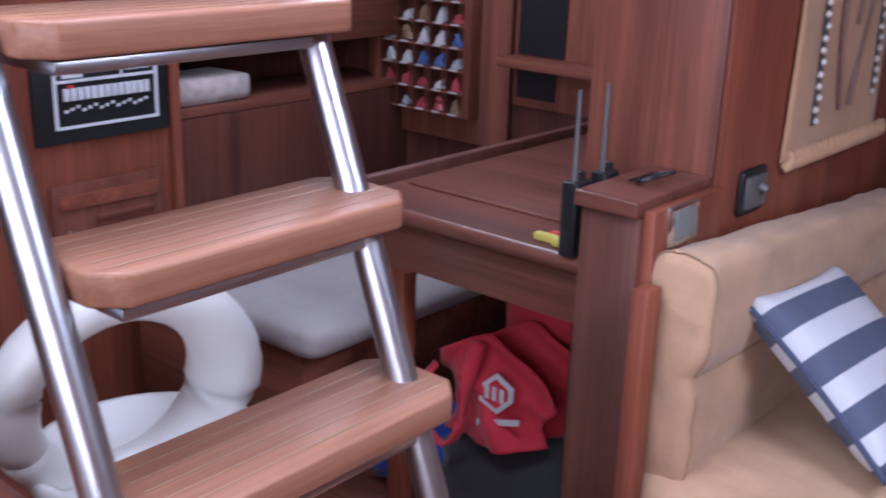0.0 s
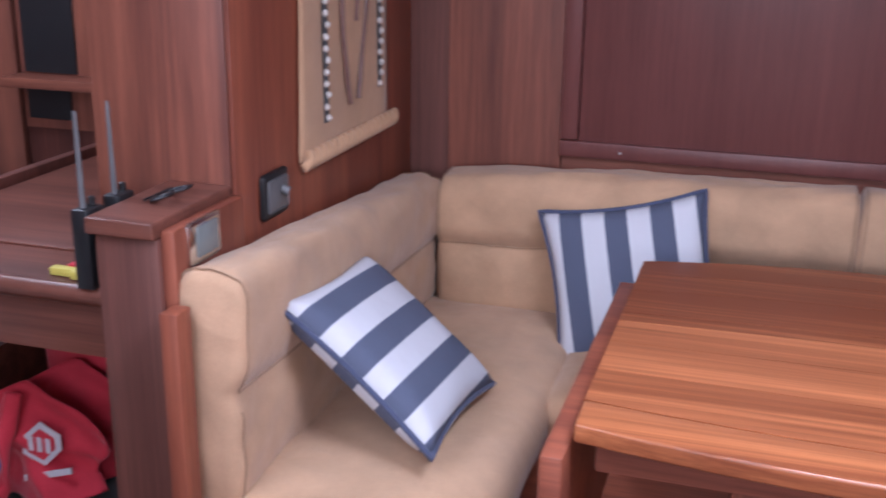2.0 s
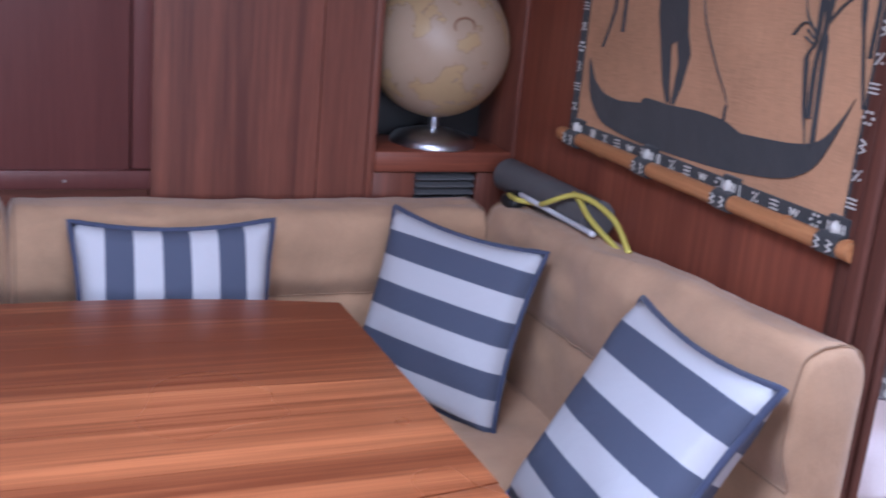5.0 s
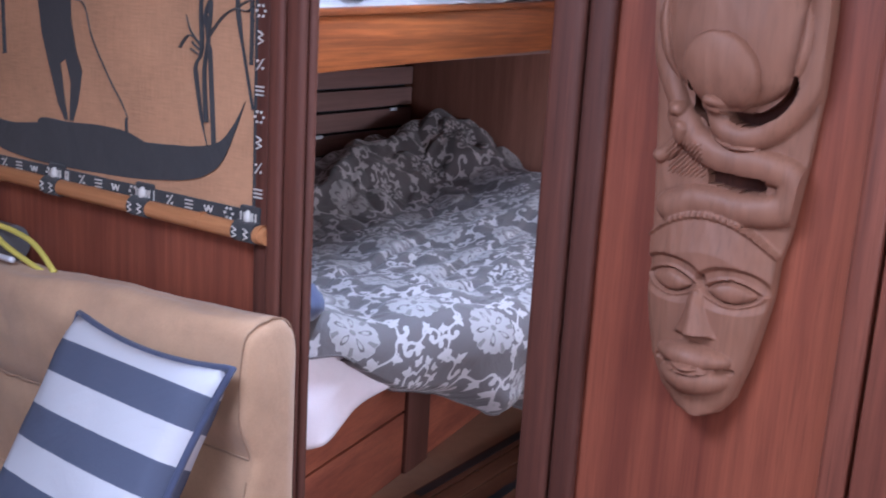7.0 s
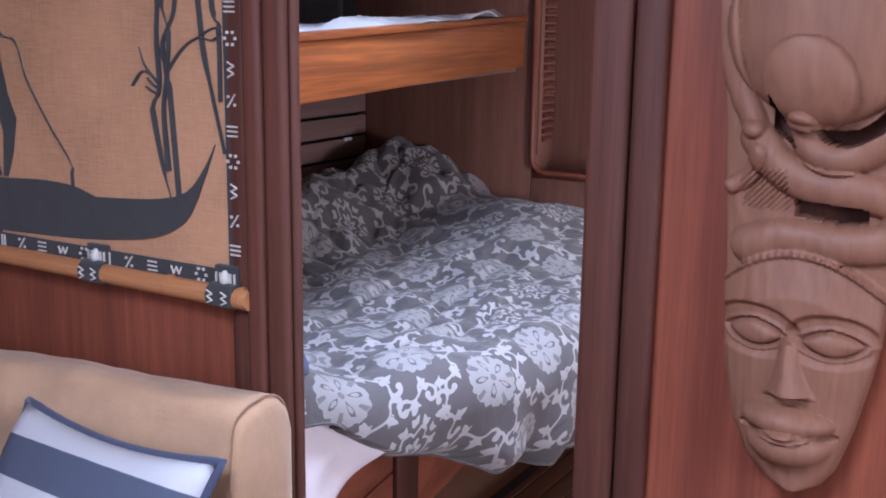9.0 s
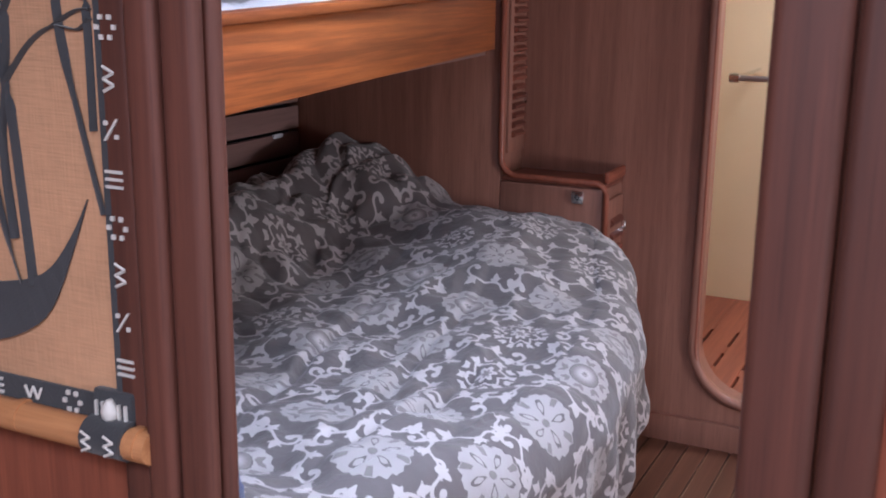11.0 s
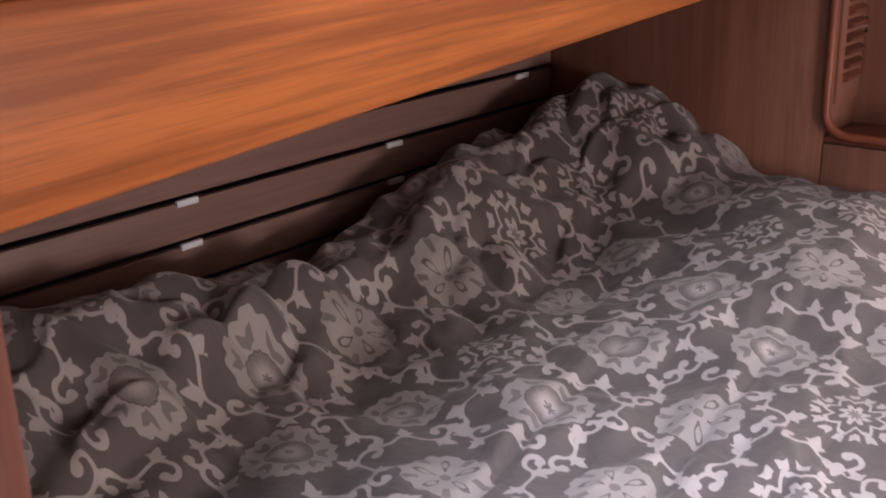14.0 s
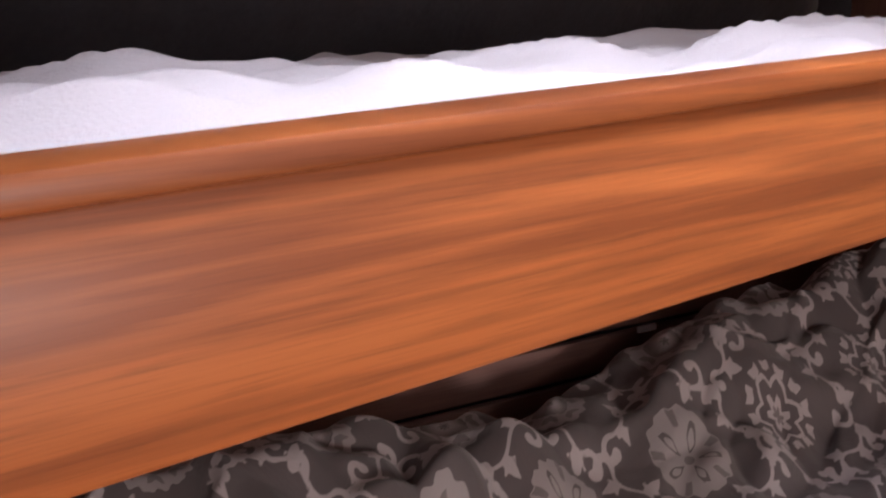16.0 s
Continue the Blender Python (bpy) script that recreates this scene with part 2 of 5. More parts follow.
def duvet_material():
    """Pale flower heads of three kinds, with leafy scrolls between them, printed on grey-brown cotton."""
    m, t, b = nodes_of("flower_print_cotton")

    def add(*v):
        out = v[0]
        for w in v[1:]:
            out = calc(t, "ADD", out, w)
        return out

    def mul(*v):
        out = v[0]
        for w in v[1:]:
            out = calc(t, "MULTIPLY", out, w)
        return out

    def sub(p, q):
        return calc(t, "SUBTRACT", p, q)

    def less(p, q):
        return calc(t, "LESS_THAN", p, q)

    def near(p, q, w):
        return less(calc(t, "ABSOLUTE", sub(p, q)), w)

    def length(p, q):
        return calc(t, "SQRT", add(mul(p, p), mul(q, q)))

    def chance(p, q, off):
        cell = t.nodes.new("ShaderNodeCombineXYZ")
        t.links.new(add(p, off), cell.inputs[0])
        t.links.new(q, cell.inputs[1])
        return put(t, "SeparateColor", Color=put(t, "TexWhiteNoise", Vector=cell.outputs[0]).outputs["Color"]).outputs

    uv = t.nodes.new("ShaderNodeUVMap").outputs[0]
    wob = put(t, "SeparateColor", Color=put(t, "TexNoise", Vector=uv, Scale=6.0, Detail=1.0).outputs["Color"]).outputs
    s = put(t, "SeparateXYZ", Vector=uv)
    px = add(s.outputs[0], mul(sub(wob[0], 0.5), 0.02))
    py = add(s.outputs[1], mul(sub(wob[1], 0.5), 0.02))
    pitch, tall = PITCH, TALL
    gy = calc(t, "DIVIDE", py, tall)
    row = calc(t, "FLOOR", gy)
    gx = add(calc(t, "DIVIDE", px, pitch), mul(calc(t, "FLOORED_MODULO", row, 2.0), 0.5))
    jit = chance(calc(t, "FLOOR", gx), row, 0.0)
    fx = mul(sub(calc(t, "FRACT", gx), add(0.44, mul(jit[0], 0.12))), pitch)
    fy = mul(sub(calc(t, "FRACT", gy), add(0.44, mul(jit[1], 0.12))), tall)
    r = length(fx, fy)
    ang = add(calc(t, "ARCTAN2", fy, fx), mul(jit[2], 3.0))
    n = add(6.0, mul(2.0, calc(t, "GREATER_THAN", jit[1], 0.5)))
    wave = calc(t, "COSINE", mul(ang, n))
    fine = calc(t, "COSINE", mul(ang, mul(n, 2.0)))
    edge = mul(add(0.056, mul(jit[0], 0.008)), add(0.93, mul(calc(t, "ABSOLUTE", calc(t, "SINE", mul(ang, n))), 0.075), mul(calc(t, "SINE", mul(ang, mul(n, 3.0))), 0.02), mul(sub(wob[2], 0.5), 0.25)))
    q = calc(t, "DIVIDE", r, edge)
    flower = less(q, 1.0)
    first, third = less(jit[2], 0.45), calc(t, "GREATER_THAN", jit[2], 0.74)
    base, pale, light = rgb(0.076, 0.064, 0.065), rgb(0.34, 0.308, 0.308), rgb(0.26, 0.237, 0.237)
    mid, dark = rgb(0.135, 0.118, 0.118), rgb(0.085, 0.073, 0.073)
    # medallion: scalloped rim, grey leaf marks, shaded heart with a dark star
    one = blend(t, mul(near(q, add(0.74, mul(wave, 0.05)), 0.10), less(wave, 0.15)), light, mid)
    one = blend(t, less(q, add(0.53, mul(fine, 0.012))), one, dark)
    one = blend(t, less(q, add(0.49, mul(fine, 0.012))), one, mid)
    one = blend(t, put(t, "MapRange", Value=q, From_Min=0.42, From_Max=0.16).outputs[0], one, pale)
    one = blend(t, less(q, add(0.10, mul(wave, 0.05))), one, mid)
    five = calc(t, "COSINE", mul(ang, 5.0))
    # open flower: broad pale petals, each with a dark almond
    two = blend(t, mul(near(q, 0.5, 0.27), calc(t, "GREATER_THAN", five, add(0.45, mul(calc(t, "ABSOLUTE", sub(q, 0.5)), 1.7)))), light, dark)
    two = blend(t, mul(near(q, 0.5, 0.19), calc(t, "GREATER_THAN", five, add(0.68, mul(calc(t, "ABSOLUTE", sub(q, 0.5)), 1.9)))), two, light)
    two = blend(t, mul(near(q, 0.80, 0.17), less(five, -0.86)), two, mid)
    two = blend(t, less(q, 0.13), two, mid)
    # lace flower: curls and buds round a small star
    three = blend(t, near(q, add(0.60, mul(wave, 0.10)), 0.055), base, pale)
    three = blend(t, mul(near(q, 0.86, 0.11), calc(t, "GREATER_THAN", calc(t, "ABSOLUTE", wave), 0.55)), three, pale)
    three = blend(t, less(q, add(0.30, mul(wave, 0.09))), three, pale)
    three = blend(t, less(q, add(0.14, mul(wave, 0.05))), three, mid)
    head = blend(t, first, blend(t, third, two, three), one)
    # scrolls with hooks and ragged leaves, drawn on the cloth between the flower heads
    scroll = t.nodes.new("ShaderNodeAttribute")
    scroll.attribute_name = "scrolls"
    spray = mul(put(t, "MapRange", Value=scroll.outputs["Fac"], From_Min=0.0006, From_Max=-0.0006).outputs[0], calc(t, "GREATER_THAN", q, 1.08))
    c = blend(t, spray, base, pale)
    c = blend(t, flower, c, head)
    wear = put(t, "TexNoise", Vector=uv, Scale=5.0, Detail=4.0)
    c = blend(t, mul(wear.outputs[0], 0.15), c, rgb(0.14, 0.12, 0.115))
    t.links.new(c, b.inputs["Base Color"])
    b.inputs["Roughness"].default_value = 0.75
    b.inputs["Sheen Weight"].default_value = 0.2
    weave = put(t, "TexNoise", Vector=uv, Scale=60.0, Detail=4.0)
    fold = put(t, "TexNoise", Vector=uv, Scale=11.0, Detail=4.0, Distortion=1.2)
    relief(t, b, calc(t, "ADD", calc(t, "MULTIPLY", weave.outputs[0], 0.15), fold.outputs[0]), 0.45, 0.014)
    return m


globe_map, flowers = globe_material(), duvet_material()
stripes, even_stripes = stripe_material("navy_white_stripe", 0.40), stripe_material("navy_white_even_stripe", 0.25)

# ---- mesh tools ----


def link_mesh(name, bm, mat, smooth=None):
    me = bpy.data.meshes.new(name)
    bmesh.ops.recalc_face_normals(bm, faces=bm.faces[:])
    bm.to_mesh(me)
    bm.free()
    if mat:
        me.materials.append(mat)
    if smooth is not None:
        me.polygons.foreach_set("use_smooth", [True] * len(me.polygons))
        if smooth < 180:
            me.set_sharp_from_angle(angle=radians(smooth))
    return new(name, me)


def thing(name, label, category, at=(0, 0, 0), group="", kind=""):
    ob = new(name)
    ob.empty_display_size = 0.05
    ob.location = at
    return tagged(ob, label, category, group, kind)


def part(name, bm, mat, parent, label="", smooth=40):
    ob = link_mesh(name, bm, mat, smooth)
    ob.parent = parent
    ob.matrix_parent_inverse = Matrix.Translation(parent.location).inverted()
    if label:
        tagged(ob, label)
    return ob


def solid(name, bm, mat, label="", category="", group="", kind="", smooth=40):
    return tagged(link_mesh(name, bm, mat, smooth), label, category, group, kind)


def box(x0, x1, y0, y1, z0, z1, bevel=0.0, seg=2, bm=None):
    out = bm or bmesh.new()
    tmp = bmesh.new()
    bmesh.ops.create_cube(tmp, size=1.0)
    for v in tmp.verts:
        v.co = ((x0 + x1) / 2 + v.co.x * (x1 - x0), (y0 + y1) / 2 + v.co.y * (y1 - y0), (z0 + z1) / 2 + v.co.z * (z1 - z0))
    if bevel:
        bmesh.ops.bevel(tmp, geom=tmp.edges[:], offset=bevel, segments=seg, affect="EDGES", profile=0.5)
    if bm is None:
        out.free()
        return tmp
    me = bpy.data.meshes.new("tmp")
    tmp.to_mesh(me)
    tmp.free()
    out.from_mesh(me)
    bpy.data.meshes.remove(me)
    return out


def prism(points, axis, a, b, bevel=0.0, seg=2):
    """A polygon, drawn in the two other axes, pushed from a to b along axis."""
    bm = bmesh.new()

    def at(p, c):
        return {"x": (c, p[0], p[1]), "y": (p[0], c, p[1]), "z": (p[0], p[1], c)}[axis]
    lo = [bm.verts.new(at(p, a)) for p in points]
    hi = [bm.verts.new(at(p, b)) for p in points]
    bm.faces.new(lo)
    bm.faces.new(hi)
    n = len(points)
    for i in range(n):
        bm.faces.new((lo[i], lo[(i + 1) % n], hi[(i + 1) % n], hi[i]))
    bmesh.ops.recalc_face_normals(bm, faces=bm.faces[:])
    if bevel:
        bmesh.ops.bevel(bm, geom=bm.edges[:], offset=bevel, segments=seg, affect="EDGES", profile=0.5)
    return bm


def smooth_line(pts, n=8):
    out = []
    p = [Vector(q) for q in pts]
    for i in range(len(p) - 1):
        a, b, c, d = p[max(i - 1, 0)], p[i], p[i + 1], p[min(i + 2, len(p) - 1)]
        for k in range(n):
            s = k / n
            out.append(0.5 * ((2 * b) + (c - a) * s + (2 * a - 5 * b + 4 * c - d) * s * s + (3 * b - a - 3 * c + d) * s ** 3))
    return out + [p[-1]]


def tube(pts, radius, sides=12, curved=0, bm=None, squash=1.0):
    pts = smooth_line(pts, curved) if curved else [Vector(q) for q in pts]
    bm = bm or bmesh.new()
    rings, up = [], Vector((0.13, 0.21, 0.97))
    for i, p in enumerate(pts):
        d = (pts[min(i + 1, len(pts) - 1)] - pts[max(i - 1, 0)]).normalized()
        s = d.cross(up).normalized()
        u = s.cross(d).normalized()
        rad = radius(i / (len(pts) - 1)) if callable(radius) else radius
        rings.append([bm.verts.new(p + rad * (math.cos(2 * math.pi * k / sides) * s + squash * math.sin(2 * math.pi * k / sides) * u)) for k in range(sides)])
    for a, b in zip(rings, rings[1:]):
        for k in range(sides):
            bm.faces.new((a[k], a[(k + 1) % sides], b[(k + 1) % sides], b[k]))
    bm.faces.new(rings[0])
    bm.faces.new(rings[-1])
    return bm


def lathe(profile, centre, sides=32, bm=None):
    bm = bm or bmesh.new()
    c = Vector(centre)
    rings = [[bm.verts.new(c + Vector((r * math.cos(2 * math.pi * k / sides), r * math.sin(2 * math.pi * k / sides), z))) for k in range(sides)] for r, z in profile]
    for a, b in zip(rings, rings[1:]):
        for k in range(sides):
            bm.faces.new((a[k], a[(k + 1) % sides], b[(k + 1) % sides], b[k]))
    bm.faces.new(rings[0])
    bm.faces.new(rings[-1])
    return bm


def sheet(nu, nv, place, thick=0.0, uv=None):
    """A grid of places, place(u, v) with u, v from 0 to 1, given a thickness downwards."""
    bm = bmesh.new()
    lay = bm.loops.layers.uv.new("UVMap")
    g = [[bm.verts.new(place(i / nu, j / nv)) for j in range(nv + 1)] for i in range(nu + 1)]
    idx = {}
    for i in range(nu + 1):
        for j in range(nv + 1):
            idx[g[i][j]] = (i / nu, j / nv)
    for i in range(nu):
        for j in range(nv):
            f = bm.faces.new((g[i][j], g[i + 1][j], g[i + 1][j + 1], g[i][j + 1]))
            if uv:
                for l in f.loops:
                    l[lay].uv = uv(*idx[l.vert])
    if thick:
        bm.normal_update()
        top = bm.faces[:]
        low = {v: bm.verts.new(v.co - v.normal * thick) for v in bm.verts[:]}
        edges = [e for e in bm.edges if e.is_boundary]
        for v, w in low.items():
            idx[w] = idx[v]
        extra = [bm.faces.new([low[v] for v in reversed(f.verts)]) for f in top]
        for e in edges:
            a, b = e.verts
            extra.append(bm.faces.new((a, b, low[b], low[a])))
        for f in extra if uv else ():
            for l in f.loops:
                l[lay].uv = uv(*idx[l.vert])
    return bm


def puff(x0, x1, y0, y1, z0, z1, r=0.03, sag=0.006, seed=0, cell=0.05, swell=0.012):
    """An upholstered block: rounded, swollen and slightly uneven."""
    bm = bmesh.new()
    bmesh.ops.create_cube(bm, size=1.0)
    sx, sy, sz = x1 - x0, y1 - y0, z1 - z0
    for v in bm.verts:
        v.co = ((v.co.x + 0.5) * sx, (v.co.y + 0.5) * sy, (v.co.z + 0.5) * sz)
    for axis, length in enumerate((sx, sy, sz)):
        n = max(3, int(length / cell))
        for k in range(1, n):
            p, nrm = Vector((0, 0, 0)), Vector((0, 0, 0))
            p[axis], nrm[axis] = length * k / n, 1
            bmesh.ops.bisect_plane(bm, geom=bm.verts[:] + bm.edges[:] + bm.faces[:], plane_co=p, plane_no=nrm)
    size = Vector((sx, sy, sz))
    for v in bm.verts:
        q = Vector([min(max(v.co[i], r), size[i] - r) for i in range(3)])
        d = v.co - q
        if d.length > 1e-6:
            v.co = q + d.normalized() * min(r, d.length * 1.0)
        n_ = noise.noise(Vector((v.co.x * 5 + seed * 7.1, v.co.y * 5, v.co.z * 5)))
        u = [1 - (2 * v.co[i] / size[i] - 1) ** 2 for i in range(3)]
        out = Vector([(2 * v.co[i] / size[i] - 1) for i in range(3)])
        for i in range(3):
            if abs(out[i]) > 0.98:
                j, k = (i + 1) % 3, (i + 2) % 3
                v.co[i] += math.copysign(swell * min(1, u[j] * 2) * min(1, u[k] * 2), out[i])
        v.co += Vector((1, 1, 1)) * n_ * sag
        v.co += Vector((x0, y0, z0))
    return bm

# ---- the shell of the boat ----
TOP = 1.97


def structure(name, bm, mat, label):
    return solid(name, bm, mat, label, "", "", "structure")


structure("floor_saloon", box(-3.2, 1.5, -1.7, 3.0, -0.06, -0.012), wood_x, "dark varnished timber saloon floor under the boards")
structure("floor_cabin", box(1.5, 3.66, -1.7, 3.0, 0.1, 0.188), holly, "pale bed of the cabin floor between its boards")
structure("floor_head", box(3.655, 5.0, 0.2, 2.4, 0.2, 0.3), plain("dark_pan", (0.35, 0.33, 0.30), 0.6), "pale shower pan under the teak grating")


# unseen deck, white to bounce light, with holes for the overhead lamps
def deck_with_openings():
    bm = bmesh.new()
    holes = [(-2.2, -1.8, 1.75, 2.15), (-1.5, -0.8, 0.1, 1.0), (0.0, 0.6, 0.75, 1.35), (1.80, 2.36, 1.18, 1.74), (3.88, 4.32, 0.78, 1.22)]
    xs = sorted({-3.2, 5.0, *(h[0] for h in holes), *(h[1] for h in holes)})
    for a, b in zip(xs, xs[1:]):
        cuts = [(h[2], h[3]) for h in holes if h[0] <= a and h[1] >= b]
        y = -1.7
        for lo, hi in cuts:
            box(a, b, y, lo, TOP, TOP + 0.05, bm=bm)
            y = hi
        box(a, b, y, 3.05, TOP, TOP + 0.05, bm=bm)
    return bm


structure("ceiling", deck_with_openings(), headliner, "unseen white deck lining with openings for the overhead lamps")
structure("wall_starboard", box(-3.2, 5.0, -1.76, -1.7, -0.06, TOP), wood_z, "mahogany panelling of the starboard side")
structure("wall_aft", box(-3.2, -3.14, -1.7, 3.05, -0.06, TOP), wood_z, "mahogany bulkhead at the after end")
structure("wall_port_aft", box(-3.14, -0.96, 2.72, 2.78, -0.06, TOP), dark_z, "dark mahogany lining of the chart corner")
structure("wall_port", box(-0.96, 1.07, 2.83, 2.9, -0.06, TOP), dark_z, "vertical mahogany lining of the hull side")
structure("wall_cabin_hull", box(1.53, 3.66, 2.78, 2.84, 0.1, TOP), dark_lining, "dark hull lining behind the berths")
structure("wall_head_far", box(4.62, 4.68, 0.2, 2.4, 0.2, TOP), cream, "cream laminate wall of the washroom")
structure("wall_head_port", box(3.66, 4.62, 2.2, 2.26, 0.2, TOP), cream, "cream laminate side wall of the washroom")
structure("wall_head_starboard", box(3.66, 4.62, 0.2, 0.26, 0.2, TOP), cream, "cream laminate inner wall of the washroom")

# hull planks of the saloon, laid proud of the lining
hull = bpy.data.objects["wall_port"]
for a, b, grain in ((-0.952, -0.84, worn_z), (-0.84, -0.52, wood_z)):
    part("plank", box(a + 0.0004, b - 0.0004, 2.815, 2.832, 0.4, TOP), grain, hull)
for a, b in ((0.555, 0.945), (0.947, 1.068)):
    part("plank", box(a + 0.0004, b - 0.0004, 2.815, 2.832, 0.4, TOP), wood_z, hull)
part("plank", box(-0.518, 0.553, 2.82, 2.832, 0.4, 0.84, 0.002, 1), wood_x, hull)

# big flat locker panel on the hull side
panel = thing("locker_panel", "flat dark mahogany sliding panel framed on the hull side", "panel", (0.02, 2.82, 0.84))
part("board", box(-0.47, 0.51, 2.806, 2.826, 0.88, 1.86, 0.003), flat_z, panel)
part("bottom_rail", box(-0.52, 0.555, 2.792, 2.826, 0.838, 0.882, 0.006), flat_z, panel)
part("top_rail", box(-0.52, 0.555, 2.792, 2.826, 1.86, 1.9, 0.006), flat_z, panel)
part("stile", box(-0.52, -0.472, 2.794, 2.826, 0.884, 1.858, 0.006), flat_z, panel)
part("stile", box(0.512, 0.555, 2.794, 2.826, 0.884, 1.858, 0.006), flat_z, panel)
for x in (-0.355, 0.37):
    part("screw", lathe([(0.004, 0), (0.004, 0.002), (0.002, 0.003)], (0, 0, 0), 10), grey_cover, panel).matrix_parent_inverse = Matrix.Translation((-0.02, -2.82, -0.84)) @ pose(x, 2.792, 0.858, 90)

# forward bulkhead of the saloon, with the doorway to the cabin
D0, D1 = 1.045, 1.55
structure("wall_forward_port", box(1.505, 1.53, 1.64, 3.05, -0.06, TOP, bm=box(1.475, 1.504, D1, 3.05, -0.06, TOP)), red_z, "red-brown mahogany bulkhead behind the settee")
structure("wall_forward_head", box(1.475, 1.53, D0, D1, 1.86, TOP), red_z, "mahogany strip over the cabin doorway")
structure("wall_forward_sill", box(1.475, 1.53, D0, D1, -0.06, 0.19), wood_y, "mahogany sill of the cabin doorway")
structure("wall_forward_starboard", box(1.475, 1.53, -1.7, D0, -0.06, TOP), red_z, "red-brown mahogany bulkhead that carries the carved mask")


def moulding(y0, y1, x0, x1, z0=0.19, z1=1.86):
    return box(x0, x1, y0, y1, z0, z1, 0.009, 4)


trim = thing("door_trim", "rounded mahogany mouldings round the cabin doorway", "trim", (1.47, 1.3, 0.19), kind="structure")
part("moulding", moulding(1.517, 1.556, 1.452, 1.4715), trim_z, trim)
part("moulding", moulding(1.514, 1.556, 1.4745, 1.494), trim_z, trim)
part("moulding", moulding(1.558, 1.592, 1.448, 1.4745), trim_z, trim)
part("moulding", moulding(1.594, 1.632, 1.460, 1.4745), trim_z, trim)
part("moulding", moulding(1.002, 1.052, 1.446, 1.532), trim_z, trim)
part("moulding", moulding(0.960, 1.000, 1.454, 1.4745), trim_z, trim)
part("moulding", moulding(0.575, 0.612, 1.455, 1.474), wood_z, trim)
part("moulding", box(1.452, 1.474, -1.0, 0.570, 0.0, TOP, 0.004), wood_z, trim)

# globe niche in the corner of the hull side
niche = thing("wall_niche", "mahogany corner unit with an open niche and a small vent", "niche", (1.27, 2.83, 0.4), kind="structure")
part("stile", box(1.07, 1.092, 2.812, 3.05, 0.4, TOP, 0.003), wood_z, niche)
part("stile", box(1.462, 1.474, 2.812, 3.05, 0.4, TOP, 0.003), wood_z, niche)
part("shelf", box(1.092, 1.462, 2.81, 3.05, 0.875, 0.928, 0.006), red_x, niche)
# back coloured black in place of the shade deep in the niche
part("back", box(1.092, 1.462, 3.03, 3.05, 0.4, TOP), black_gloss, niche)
part("panel", box(1.092, 1.205, 2.822, 2.84, 0.4, 0.873, 0.002), wood_z, niche)
part("panel", box(1.375, 1.462, 2.822, 2.84, 0.4, 0.873, 0.002), wood_z, niche)
part("panel", box(1.207, 1.373, 2.822, 2.84, 0.4, 0.788, 0.002), wood_z, niche)
# black sheet behind the slats, for the shade inside the vent
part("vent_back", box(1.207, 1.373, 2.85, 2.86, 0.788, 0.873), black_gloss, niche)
for k in range(4):
    part("vent_slat", prism([(2.822, 0.796 + k * 0.019), (2.846, 0.806 + k * 0.019), (2.846, 0.810 + k * 0.019), (2.822, 0.800 + k * 0.019)], "x", 1.21, 1.37), grey_plastic, niche)

# ---- companionway ladder and what stands by it ----
ladder = thing("companionway_ladder", "steel-tube companionway ladder with thick grooved teak treads", "ladder", (-1.0, 0.72, 0.0))


def front_x(z):
    return -0.976 - 0.392 * (z - 1.083)


for y in (0.405, 0.880):
    part("rail", tube([(front_x(z) - 0.088, y, z) for z in (0.0, 0.5, 1.0, 1.5, 1.94)], 0.023, 20), steel, ladder)
for z in (0.067, 0.321, 0.575, 0.829, 1.083, 1.337, 1.591):
    x1 = front_x(z)
    x0, y0, y1 = x1 - 0.17, 0.428, 0.922
    c = 0.034
    outline = [(x0, y0 + c), (x0 + c, y0), (x1 - c, y0), (x1, y0 + c), (x1, y1 - c), (x1 - c, y1), (x0 + c, y1), (x0, y1 - c)]
    tr = part("tread", prism(outline, "z", z - 0.042, z, 0.006, 3), tread_wood, ladder)
    for k in range(5):
        xx = x0 + 0.03 + k * 0.027
        part("groove", box(xx, xx + 0.004, y0 + 0.025, y1 - 0.025, z - 0.003, z + 0.0006), holly, tr)
    part("bracket", box(x0 + 0.01, x1 - 0.012, y0 + 0.03, y1 - 0.09, z - 0.06, z - 0.044, 0.003), steel, ladder)

counter = thing("side_cabinet", "red mahogany cabinet end with a dark capping beside the ladder", "cabinet", (-1.1, 0.2, 0.0))
part("body", box(-1.5, -0.93, -0.5, 0.395, -0.01, 0.7, 0.006), red_x, counter)
part("capping", box(-1.52, -0.915, 0.36, 0.43, 0.70, 0.745, 0.012, 3), wood_x, counter)
part("top", box(-1.5, -0.93, -0.5, 0.358, 0.70, 0.722, 0.006), red_x, counter)

# white moulded tub chair
tub = thing("tub_chair", "white moulded plastic tub chair with an open back", "chair", (-1.8, 1.0, 0.0))
ring = []
for k in range(49):
    a = 2 * math.pi * k / 48 + 3.6
    ring.append((-1.8 + 0.05 * math.sin(a), 0.968 + 0.248 * math.cos(a), 0.50 + 0.212 * math.sin(a) - 0.04 * math.cos(a)))
part("shell", tube(ring, lambda s: 0.062 + 0.010 * math.cos(4 * math.pi * s + 7.2) + 0.014 * math.cos(2 * math.pi * s + 3.6), 20, squash=0.9), white_plastic, tub, smooth=180)
